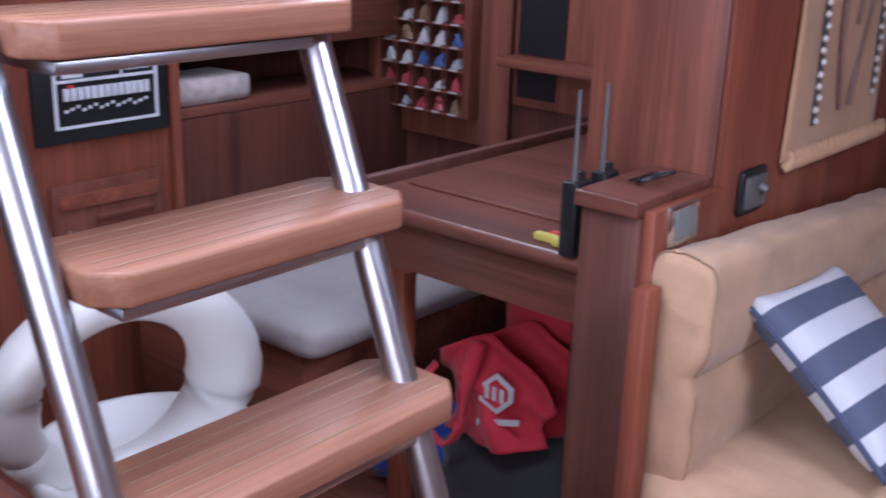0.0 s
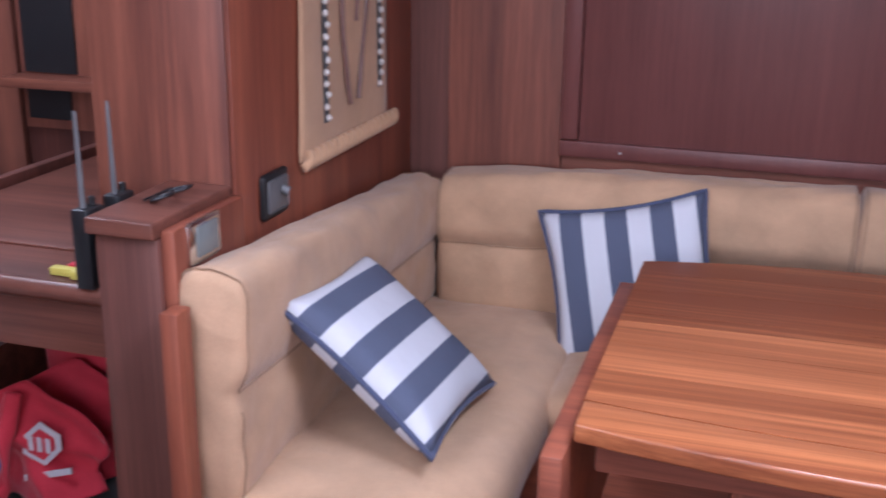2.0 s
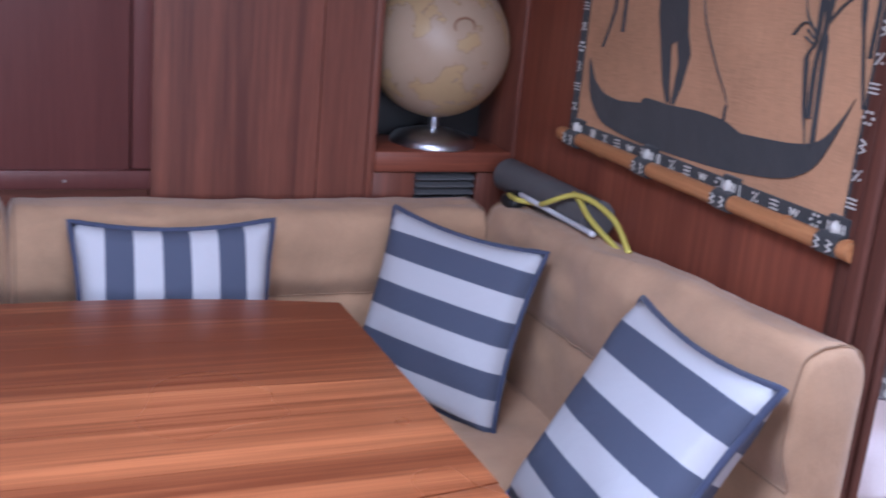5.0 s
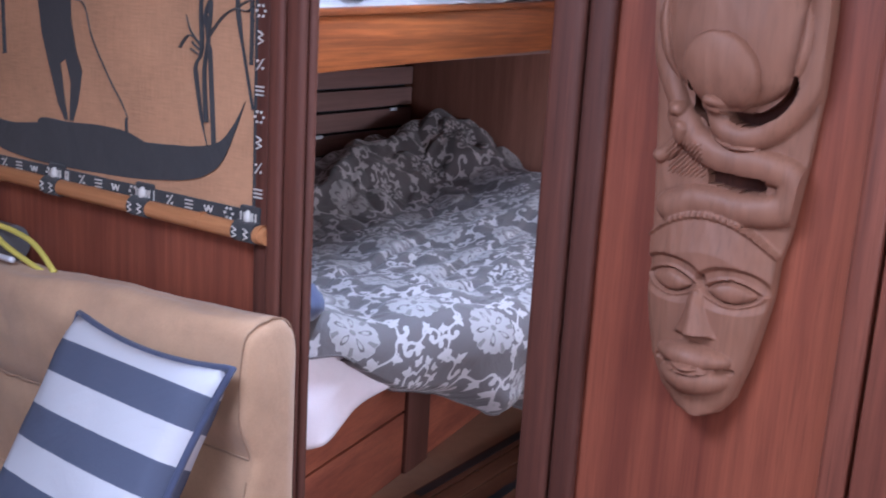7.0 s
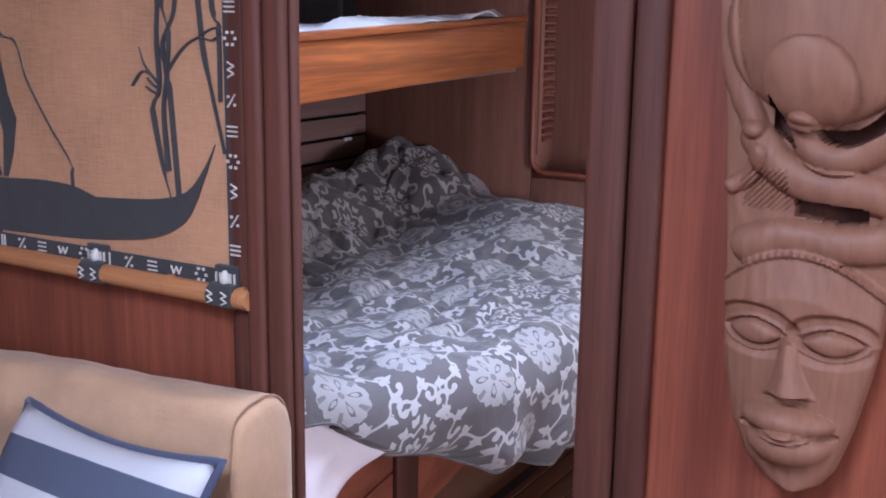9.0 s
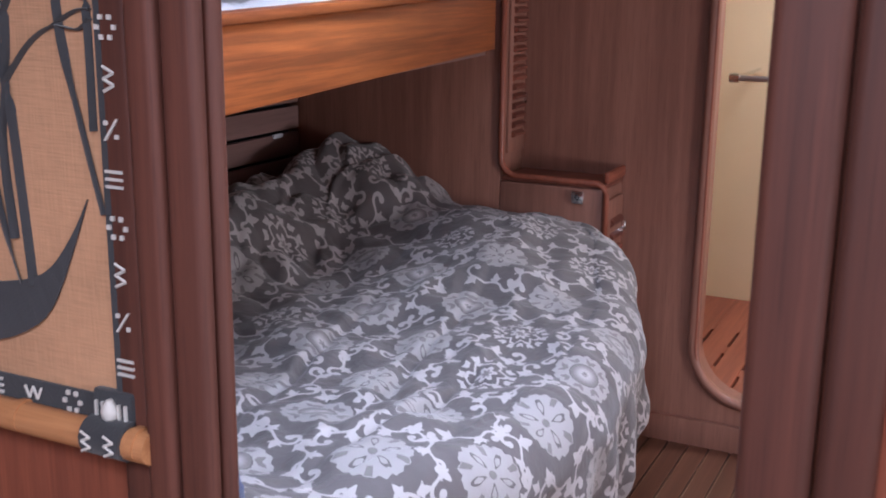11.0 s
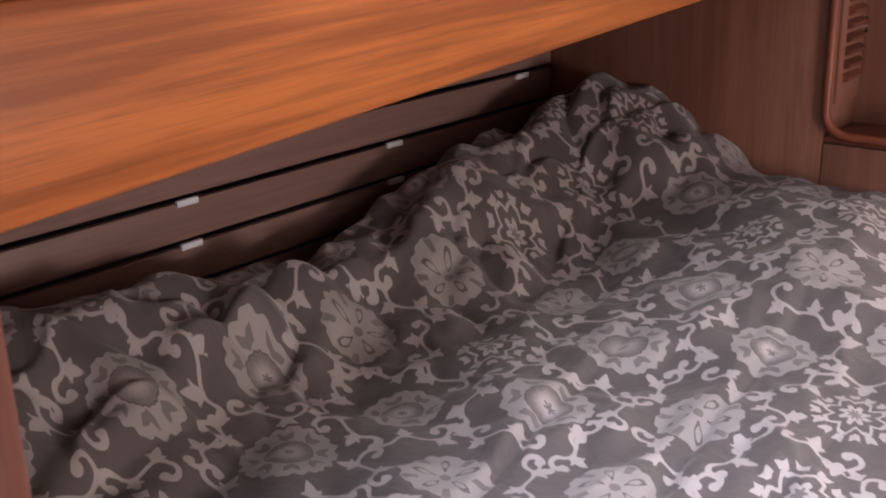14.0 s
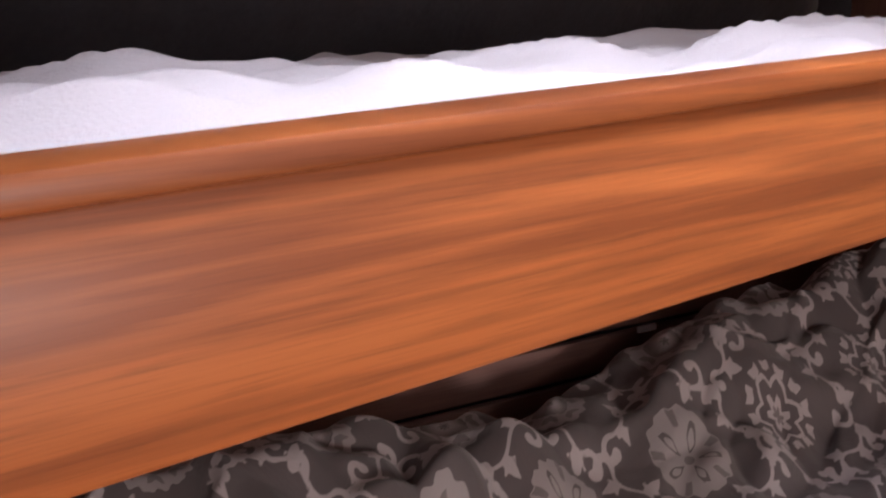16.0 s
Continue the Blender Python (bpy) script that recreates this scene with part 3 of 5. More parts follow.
part("seat", lathe([(0.02, 0.0), (0.2, 0.01), (0.245, 0.05), (0.25, 0.09), (0.235, 0.09), (0.19, 0.05), (0.0, 0.045)], (-1.77, 1.0, 0.28), 32), white_plastic, tub, smooth=180)
part("pedestal", lathe([(0.17, -0.01), (0.17, 0.01), (0.05, 0.03), (0.04, 0.28), (0.06, 0.285)], (-1.77, 1.0, 0.0), 24), chrome, tub)

# ---- chart corner ----
structure("wall_locker", box(-1.26, -0.962, 1.775, 2.72, -0.06, TOP, 0.004), wood_z, "dark mahogany locker side between chart table and settee")
facing = thing("settee_bulkhead", "red mahogany facing of the locker towards the settee", "bulkhead", (-0.96, 2.2, 0.0), kind="structure")
part("facing", box(-0.96, -0.953, 1.778, 2.83, 0.0, TOP, 0.002), red_z, facing)

pillar = thing("chart_pillar", "dark mahogany pillar with a worn flat cap beside the chart table", "pillar", (-1.02, 1.6, 0.0))
part("body", box(-1.088, -0.962, 1.505, 1.775, -0.01, 0.93, 0.006), worn_z, pillar)
part("side_panel", box(-0.962, -0.935, 1.515, 1.775, -0.01, 0.945, 0.005), red_z, pillar)
part("capping", box(-1.098, -0.962, 1.492, 1.775, 0.931, 0.962, 0.005, 3), worn_x, pillar, "worn brown capping board")
part("foot_panel", box(-0.935, -0.90, 1.45, 1.50, -0.01, 0.82, 0.005), red_z, pillar)

gauge = thing("panel_gauge", "small grey instrument with a dark glass in a chrome frame", "gauge", (-0.93, 1.6, 0.87))
part("frame", box(-0.936, -0.926, 1.553, 1.665, 0.868, 0.948, 0.008, 3), chrome, gauge)
part("glass", box(-0.928, -0.922, 1.575, 1.650, 0.880, 0.937, 0.004, 2), screen_grey, gauge)

socket = thing("wall_socket", "black framed switch socket set in the mahogany panel", "socket", (-0.95, 1.88, 0.88))
part("plate", box(-0.953, -0.938, 1.868, 1.985, 0.862, 0.958, 0.01, 3), black_gloss, socket)
part("inset", box(-0.939, -0.933, 1.882, 1.972, 0.876, 0.945, 0.006, 2), grey_plastic, socket)
part("knob", tube([(-0.934, 1.94, 0.92), (-0.92, 1.945, 0.912)], 0.010, 12), grey_plastic, socket)

desk = thing("chart_table", "dark varnished mahogany chart table with a deep apron", "table", (-1.45, 2.1, 0.0))
part("top", box(-1.74, -1.092, 1.535, 2.70, 0.79, 0.815, 0.006, 3), worn_x, desk)
part("lid", box(-1.70, -1.12, 1.70, 2.66, 0.815, 0.822, 0.003), worn_x, desk)
part("front_moulding", tube([(-1.74, 1.54, 0.797), (-1.092, 1.54, 0.797)], 0.02, 12), worn_x, desk)
part("apron", box(-1.73, -1.092, 1.545, 1.57, 0.672, 0.789, 0.004), worn_x, desk)
part("end_fiddle", box(-1.77, -1.742, 1.60, 2.70, 0.80, 0.84, 0.006), worn_z, desk)
part("leg", box(-1.66, -1.615, 1.60, 1.645, -0.01, 0.67, 0.004), red_z, desk)
part("cross_rail", box(-1.72, -1.58, 1.585, 1.66, 0.645, 0.67, 0.004), red_x, desk)
part("back_panel", box(-1.262, -1.25, 1.775, 2.70, 0.0, 0.789), dark_z, desk)

nav_seat = thing("chart_bench", "dark mahogany seat box with a pale grey cushion", "bench", (-2.2, 1.9, 0.0))
part("box", box(-2.55, -1.86, 1.50, 2.65, -0.01, 0.38, 0.006), wood_x, nav_seat)
part("cushion", puff(-2.57, -1.80, 1.48, 2.62, 0.38, 0.465, 0.03, 0.008, 3), grey_cover, nav_seat, "rumpled pale grey seat cushion", 180)

electrics = thing("aft_cabinet", "mahogany cabinet front with switchboard, shelf and locker door", "cabinet", (-2.7, 1.5, 0.0))
part("body", box(-3.1, -2.62, 1.0, 1.685, -0.01, TOP - 0.03, 0.004), red_z, electrics)
part("shelf_back", box(-3.1, -2.95, 1.72, 2.72, -0.01, TOP - 0.03), dark_z, electrics)
part("shelf", box(-2.95, -2.63, 1.72, 2.72, 0.82, 0.845, 0.003), wood_y, electrics)
part("upper_panel", box(-2.66, -2.63, 1.72, 2.72, 1.0, TOP - 0.03, 0.003), wood_y, electrics)
part("lower_panel", box(-2.66, -2.63, 1.72, 2.72, 0.40, 0.818, 0.003), dark_z, electrics)
part("stile", box(-2.66, -2.605, 1.687, 1.718, -0.01, TOP - 0.03, 0.004), red_z, electrics)
door = part("door", box(-2.62, -2.60, 1.29, 1.64, 0.36, 0.70, 0.005), wood_z, electrics)
part("door_frame", box(-2.602, -2.592, 1.31, 1.62, 0.63, 0.67, 0.003), red_x, door)
for k in range(6):
    part("louvre", prism([(-2.602, 0.40 + k * 0.035), (-2.588, 0.415 + k * 0.035), (-2.586, 0.424 + k * 0.035), (-2.602, 0.428 + k * 0.035)], "y", 1.42, 1.60), wood_y, door)
part("handle", tube([(-2.60, 1.335, 0.5), (-2.575, 1.335, 0.51), (-2.575, 1.335, 0.56), (-2.60, 1.335, 0.57)], 0.006, 8), chrome, door)

board = thing("switchboard", "black electrical switchboard with rows of white labelled switches", "switchboard", (-2.61, 1.46, 0.8))
part("plate", box(-2.62, -2.602, 1.262, 1.672, 0.812, 1.10, 0.003), black_gloss, board)
for y in (1.318, 1.628):
    part("silver_edge", box(-2.603, -2.598, y, y + 0.010, 0.85, 1.095), label_white, board)
for z in (0.85, 0.972):
    part("silver_edge", box(-2.603, -2.598, 1.325, 1.628, z, z + 0.008), label_white, board)
part("silver_edge", box(-2.603, -2.598, 1.52, 1.526, 0.978, 1.095), label_white, board)
for k in range(13):
    part("switch", box(-2.602, -2.590, 1.345 + k * 0.0205, 1.360 + k * 0.0205, 0.925, 0.958, 0.002, 1), label_white, board)
for k in range(15):
    part("label_bar", box(-2.602, -2.599, 1.348 + k * 0.0175, 1.358 + k * 0.0175, 0.893 + 0.005 * (k % 3), 0.901 + 0.005 * (k % 3)), label_white, board)
for y0, z0, w, h in ((1.345, 1.06, 0.06, 0.014), (1.345, 1.00, 0.055, 0.035), (1.345, 0.984, 0.06, 0.01), (1.47, 1.05, 0.02, 0.012), (1.47, 1.0, 0.024, 0.012), (1.54, 0.99, 0.016, 0.02), (1.565, 0.99, 0.016, 0.02), (1.59, 0.99, 0.016, 0.022)):
    part("label_plate", box(-2.602, -2.598, y0, y0 + w, z0, z0 + h), label_white, board)
part("dial", tube([(-2.602, 1.44, 1.03), (-2.596, 1.44, 1.03)], 0.03, 24), grey_plastic, board)
part("warning_lamp", box(-2.602, -2.594, 1.36, 1.376, 0.960, 0.966), red_paint, board)

cloth_box = solid("patterned_box", puff(-2.85, -2.66, 1.73, 2.02, 0.846, 0.925, 0.012, 0.004, 4, 0.03, 0.004), fabric("patterned_cloth", (0.42, 0.36, 0.34), 60, 0.55), "pale patterned cloth box on the cabinet shelf", "box", smooth=180)

case = thing("display_case", "dark wooden wall case with rows of small coloured souvenirs", "display case", (-2.4, 2.6, 0.78))
part("back", box(-2.80, -2.16, 2.69, 2.712, 0.66, 1.62, 0.004), wood_z, case)
part("stile", box(-2.72, -2.69, 2.63, 2.69, 0.755, 1.55, 0.003), wood_z, case)
part("stile", box(-2.31, -2.28, 2.63, 2.69, 0.755, 1.55, 0.003), wood_z, case)
for r in range(11):
    part("shelf", box(-2.69, -2.31, 2.635, 2.69, 0.755 + r * 0.075, 0.761 + r * 0.075), wood_x, case)
for c in range(6):
    part("divider", box(-2.69 + c * 0.0753, -2.686 + c * 0.0753, 2.637, 2.69, 0.761, 1.50), dark_z, case)
souvenir_mats = [plain("souvenir_" + n, c, 0.4) for n, c in (("white", (0.5, 0.48, 0.48)), ("red", (0.32, 0.05, 0.06)), ("blue", (0.07, 0.11, 0.26)), ("brown", (0.18, 0.10, 0.06)), ("grey", (0.3, 0.31, 0.34)))]
rnd = random.Random(5)
for r in range(9):
    for c in range(5):
        x, z = -2.652 + c * 0.0753, 0.762 + r * 0.075
        w, h = rnd.uniform(0.016, 0.024), rnd.uniform(0.03, 0.055)
        kind = rnd.random()
        mat = souvenir_mats[rnd.randrange(5)]
        if kind < 0.2:
            bm = lathe([(w * 0.6, 0), (w, 0.004), (w * rnd.uniform(0.4, 0.9), h * 0.5), (w * 0.8, h * 0.75), (w * 0.3, h)], (x, 2.655, z), 10)
        else:
            bm = prism([(x - w, z), (x + w, z), (x + w * rnd.uniform(0.5, 1), z + h * 0.35), (x + w * rnd.uniform(-0.4, 0.9), z + h), (x - w * 0.6, z + h * 0.6)], "y", 2.645, 2.665, 0.002, 1)
        for v in bm.verts:
            v.co += Vector((rnd.uniform(-1, 1), rnd.uniform(-1, 1), rnd.uniform(-0.3, 1))) * 0.005
        part("label_bar", box(x - 0.018, x + 0.016, 2.633, 2.636, z - 0.004, z + 0.002), souvenir_mats[0], case)
        solid("souvenir", bm, mat, "tiny painted souvenir figure standing in the display case", "souvenir", "souvenirs in the case")

corner = thing("corner_locker", "dark mahogany open shelves outboard of the chart table", "shelf", (-1.9, 2.7, 0.8))
part("back", box(-2.15, -1.28, 2.70, 2.715, 0.82, 1.9), wood_z, corner)
part("shelf", box(-2.15, -1.28, 2.60, 2.70, 0.955, 0.985, 0.004), wood_x, corner)
# flat black sheets put in for the shade of recesses
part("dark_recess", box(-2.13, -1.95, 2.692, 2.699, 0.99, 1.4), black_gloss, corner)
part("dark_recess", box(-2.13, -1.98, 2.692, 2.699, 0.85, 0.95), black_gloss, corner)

# handheld radios, glasses and lighters by the pillar
for i, (x, y) in enumerate(((-1.125, 1.545), (-1.13, 1.65))):
    radio = thing("handheld_radio", "black handheld radio with a long rubber aerial", "radio", (x, y, 0.815), "radios on the chart table")
    part("body", box(x - 0.018, x + 0.018, y - 0.028, y + 0.028, 0.815, 0.965, 0.006, 2), black_gloss, radio)
    part("aerial", tube([(x, y - 0.012, 0.965), (x, y - 0.013, 1.138)], lambda s: 0.0058 - 0.0025 * s, 10), grey_plastic, radio)
    part("knob", lathe([(0.007, 0), (0.007, 0.014), (0.004, 0.016)], (x, y + 0.014, 0.965), 10), black_gloss, radio)
specs = thing("spectacles", "folded dark-rimmed spectacles lying on the pillar cap", "glasses", (-1.02, 1.65, 0.962))
for s in (-1, 1):
    rim = [(-1.02 + 0.018 * math.sin(a) + s * 0.002, 1.655 + s * 0.03 + 0.024 * math.cos(a), 0.972 + 0.006 * math.sin(a)) for a in [2 * math.pi * k / 20 for k in range(21)]]
    part("rim", tube(rim, 0.003, 6), black_gloss, specs)
    part("arm", tube([(-1.02, 1.655 + s * 0.055, 0.972), (-1.045, 1.655 + s * 0.02, 0.968), (-1.05, 1.655 - s * 0.045, 0.967)], 0.0025, 6, 4), black_gloss, specs)
part("bridge", tube([(-1.02, 1.648, 0.974), (-1.02, 1.662, 0.974)], 0.003, 6), black_gloss, specs)
for name, x, y, mat, lab in (("lighter", -1.20, 1.575, yellow, "yellow plastic lighter on the chart table"), ("lighter", -1.18, 1.60, red_paint, "red plastic lighter on the chart table"), ("matchbox", -1.15, 1.565, yellow, "yellow matchbox on the chart table")):
    solid(name, box(x - 0.035, x + 0.035, y - 0.01, y + 0.01, 0.816, 0.832, 0.003), mat, lab, name)

# red carrier bag hanging under the desk, with bags on the floor
bag = thing("carrier_bag", "red cloth carrier bag with a white emblem, under the chart table", "bag", (-1.42, 1.75, 0.1))


def bag_front(u, v):
    low, high = 0.185 + 0.05 * u, 0.475 - 0.24 * abs(u - 0.42) ** 1.2
    x = -1.615 + u * 0.31 + 0.025 * math.sin(v * 5 + u * 3)
    z = low + v * (high - low)
    y = 1.76 + 0.02 * math.sin(u * 7 + v * 3) - 0.05 * (1 - v) * math.sin(math.pi * u) + 0.03 * noise.noise(Vector((u * 4, v * 4, 1))) + 0.012 * abs(noise.noise(Vector((u * 7 + v * 5, v * 3 - u * 4, 6))))
    return (x, y, z)


part("front", sheet(24, 24, bag_front, 0.004), red_bag, bag, smooth=180)
part("back", sheet(16, 16, lambda u, v: (bag_front(u, v)[0] + 0.03, bag_front(u, v)[1] + 0.14, bag_front(u, v)[2]), 0.004), red_bag, bag, smooth=180)
part("handle", tube([(-1.485, 1.725, 0.465), (-1.487, 1.69, 0.37), (-1.49, 1.67, 0.26), (-1.525, 1.66, 0.205), (-1.59, 1.66, 0.235), (-1.632, 1.675, 0.31), (-1.61, 1.72, 0.375)], 0.019, 8, 6, squash=0.3), red_bag, bag, smooth=180)
emb = [(-1.475, 0.36), (-1.425, 0.405), (-1.375, 0.38), (-1.375, 0.345), (-1.42, 0.30), (-1.475, 0.32)]
part("emblem", prism(emb, "y", 1.722, 1.726), label_white, bag, "white six-sided emblem")
part("emblem_field", prism([(x * 0.72 - 1.425 * 0.28, z * 0.72 + 0.352 * 0.28) for x, z in emb], "y", 1.7195, 1.7215), red_bag, bag)
for k in range(3):
    part("emblem_bar", box(-1.455 + k * 0.022, -1.443 + k * 0.022, 1.717, 1.719, 0.335, 0.37), label_white, bag)
part("lettering_bar", prism([(-1.475, 0.255), (-1.35, 0.295), (-1.35, 0.31), (-1.475, 0.27)], "y", 1.716, 1.720), label_white, bag, "white bar in place of lettering")
solid("duffel_bag", puff(-1.62, -1.22, 1.72, 2.1, -0.012, 0.17, 0.06, 0.03, 8, 0.04, 0.03), black_cloth, "black crumpled bag on the floor under the chart table", "bag", smooth=180)
solid("blue_bag", puff(-1.80, -1.63, 1.70, 1.95, -0.012, 0.14, 0.05, 0.03, 9, 0.035, 0.03), blue_bag, "crumpled bright blue bag on the floor", "bag", smooth=180)
solid("red_cloth", puff(-1.62, -1.30, 1.98, 2.3, 0.17, 0.62, 0.08, 0.04, 10, 0.05, 0.03), red_bag, "red cloth bundle hanging behind the carrier bag", "cloth", smooth=180)

# ---- settee ----
SEAT = 0.44
base = thing("settee_base", "mahogany seat base of the U-shaped settee", "seat base", (0.2, 2.3, 0.0))
part("front", box(-0.94, -0.46, 1.52, 2.6, -0.01, 0.30, 0.006), red_x, base)
part("front", box(-0.458, 1.0, 2.15, 2.6, -0.01, 0.30, 0.006), red_x, base)
part("front", box(1.002, 1.44, 1.60, 2.6, -0.01, 0.30, 0.006), red_x, base)
part("back", box(-0.94, 1.44, 2.602, 2.81, -0.01, 0.42, 0.006), red_x, base)
GR = "settee cushions"


def cushion(name, label, *dims, r=0.035, seed=1, seams=(), swell=0.014, slope=0.0):
    c = thing(name, label, "cushion", ((dims[0] + dims[1]) / 2, (dims[2] + dims[3]) / 2, dims[4]), GR)
    bm = puff(*dims, r=r, sag=0.009, seed=seed, swell=swell)
    for v in bm.verts:
        v.co.z -= slope * (v.co.y - dims[2]) / (dims[3] - dims[2]) * max(0, (v.co.z - dims[4]) / (dims[5] - dims[4]))
    part("cover", bm, tan, c, smooth=180)
    for line in seams:
        part("seam", tube(line, 0.0028, 6, 4), seam_m, c)
    return c


cushion("seat_cushion", "tan suede seat cushion of the settee", -0.93, -0.40, 1.50, 2.70, 0.30, SEAT, seed=2)
cushion("seat_cushion", "tan suede seat cushion of the settee", -0.398, 0.95, 2.12, 2.70, 0.30, SEAT, seed=3)
cushion("seat_cushion", "tan suede seat cushion of the settee", 0.952, 1.42, 1.53, 2.70, 0.30, SEAT, seed=4)
def back_cushion(label, back, way, along, a, b, z0, z1, depth, slope, seed, drop=0.0):
    """A boxed back cushion: a soft roll at the top, a sewn crease, a flatter panel below."""
    c = thing("back_cushion", label, "cushion", tuple(Vector(back) + Vector(along) * (a + b) / 2 + Vector((0, 0, z0))), GR)
    upper = [(p.x, p.y) for p in smooth_line([(0.90, 0.52, 0), (1.05, 0.62, 0), (1.10, 0.78, 0), (1.05, 0.93, 0), (0.86, 1.0, 0), (0.5, 1.012, 0), (0.15, 0.99, 0), (0.0, 0.92, 0)], 5)]
    lower = [(p.x, p.y) for p in smooth_line([(0.0, 0.0, 0), (0.6, -0.01, 0), (0.86, 0.03, 0), (0.95, 0.18, 0), (0.96, 0.36, 0), (0.895, 0.51, 0)], 5)]
    ring = upper + lower

    def at(p, s, shrink=0.0):
        d, h = p[0] + (0.5 - p[0]) * shrink, p[1] + (0.5 - p[1]) * shrink
        y = a + s * (b - a)
        wave = 0.006 * noise.noise(Vector((y * 4 + seed * 9, d * 2, h * 3))) + 0.007 * noise.noise(Vector((y * 11 + seed, d * 5, h * 8)))
        tuck = 0.004 * noise.noise(Vector((y * 34, seed, 0))) * math.exp(-((h - 0.52) / 0.07) ** 2)
        pos = Vector(back) + Vector(along) * y + Vector(way) * (d * depth + (wave + tuck) * min(1, d * 2))
        pos.z = z0 + (z1 - slope * s - drop * math.exp(-s / 0.16) - z0) * h + wave
        return pos
    n = max(12, int((b - a) / 0.025))
    inset = 0.018 / (b - a)
    rows = [(0.0, 0.10), (inset * 0.35, 0.032)] + [(inset + (1 - 2 * inset) * k / n, 0.0) for k in range(n + 1)] + [(1 - inset * 0.35, 0.032), (1.0, 0.10)]
    bm = bmesh.new()
    loops = [[bm.verts.new(at(p, s, q)) for p in ring] for s, q in rows]
    for r0, r1 in zip(loops, loops[1:]):
        for k in range(len(ring)):
            bm.faces.new((r0[k], r0[(k + 1) % len(ring)], r1[(k + 1) % len(ring)], r1[k]))
    for r0, s in ((loops[0], 0.0), (loops[-1], 1.0)):
        mid_loop = [bm.verts.new(at(p, s, 0.5) + Vector(along) * (-0.006 if s == 0 else 0.006)) for p in ring]
        for k in range(len(ring)):
            bm.faces.new((r0[k], r0[(k + 1) % len(ring)], mid_loop[(k + 1) % len(ring)], mid_loop[k]))
        bm.faces.new(mid_loop)
    part("cover", bm, tan, c, smooth=75)
    part("seam", tube([at((0.905, 0.515), 0.01 + 0.98 * k / 60) for k in range(61)], 0.0022, 6), seam_m, c)
    for s in (inset * 0.6, 1 - inset * 0.6):
        part("seam", tube([at(p, s, 0.002) for p in ring[:-3]], 0.0018, 6), seam_m, c)
    return c


back_cushion("tall tan suede back cushion with a squared end", (-0.948, 0, 0), (1, 0, 0), (0, 1, 0), 1.522, 2.69, 0.42, 0.874, 0.128, 0.095, 5)
back_cushion("long tan suede back cushion against the hull", (0, 2.79, 0), (0, -1, 0), (1, 0, 0), -0.812, 0.248, 0.41, 0.817, 0.165, -0.014, 6, 0.026)
back_cushion("long tan suede back cushion against the hull", (0, 2.79, 0), (0, -1, 0), (1, 0, 0), 0.252, 1.325, 0.41, 0.831, 0.165, 0.008, 7)
back_cushion("tall tan suede back cushion against the forward bulkhead", (1.445, 0, 0), (-1, 0, 0), (0, 1, 0), 1.502, 2.64, 0.42, 0.905, 0.118, 0.065, 8)


def scatter_cushion(cloth=stripes):
    """A square scatter cushion, 0.42 m across, thickest in the middle, with pinched corners."""
    bm = bmesh.new()
    n, h = 22, 0.207
    top, low = {}, {}
    for i in range(n + 1):
        for j in range(n + 1):
            u, v = 2 * i / n - 1, 2 * j / n - 1
            pin = 1 - 0.10 * (1 - u * u) * abs(v) ** 2
            pin2 = 1 - 0.10 * (1 - v * v) * abs(u) ** 2
            x, y = u * h * pin2, v * h * pin
            t = 0.060 * ((1 - u ** 2) * (1 - v ** 2)) ** 0.33
            t += 0.005 * noise.noise(Vector((u * 2.2, v * 2.2, 4.0)))
            rim = i in (0, n) or j in (0, n)
            top[i, j] = bm.verts.new((x, y, 0.0 if rim else t))
            low[i, j] = top[i, j] if rim else bm.verts.new((x, y, -t * 1.05))
    for i in range(n):
        for j in range(n):
            bm.faces.new((top[i, j], top[i + 1, j], top[i + 1, j + 1], top[i, j + 1]))
            bm.faces.new((low[i, j], low[i, j + 1], low[i + 1, j + 1], low[i + 1, j]))
    rim = [(-1 + 2 * k / n, -1) for k in range(n)] + [(1, -1 + 2 * k / n) for k in range(n)] + [(1 - 2 * k / n, 1) for k in range(n)] + [(-1, 1 - 2 * k / n) for k in range(n)]
    line = [(u * h * (1 - 0.10 * (1 - v * v) * abs(u) ** 2), v * h * (1 - 0.10 * (1 - u * u) * abs(v) ** 2), 0.0) for u, v in rim]
    ob = thing("scatter_cushion", "square scatter cushion with broad navy and white stripes", "cushion", (0, 0, 0), "striped scatter cushions")
    part("cover", bm, cloth, ob, smooth=180)
    part("piping", tube(line + [line[0]], 0.0065, 6), navy, ob, smooth=180)
    return ob


def facing_pose(centre, across, along, out=0.0):
    """local x runs across the stripes, local y along them; out: pulled towards the room."""
    x, y = Vector(across).normalized(), Vector(along).normalized()
    a, b = (x + y).normalized(), (x - y).normalized()
    x, y = (a + b).normalized(), (a - b).normalized()
    z = x.cross(y)
    c = Vector(centre) + z * out
    return Matrix(((x.x, y.x, z.x, c[0]), (x.y, y.y, z.y, c[1]), (x.z, y.z, z.z, c[2]), (0, 0, 0, 1)))


first = scatter_cushion()
first.matrix_basis = facing_pose((-0.715, 1.876, 0.566), (0.32, -0.04, -0.255), (0.0, 0.44, -0.02), 0.075)
copy_thing(first, facing_pose((-0.270, 2.535, 0.588), (0.378, 0.03, 0.04), (-0.125, 0.11, 0.36), 0.02))
scatter_cushion(even_stripes).matrix_basis = facing_pose((0.568, 2.50, 0.632), (0.42, -0.02, 0.0), (0.0, 0.10, 0.40), 0.01)
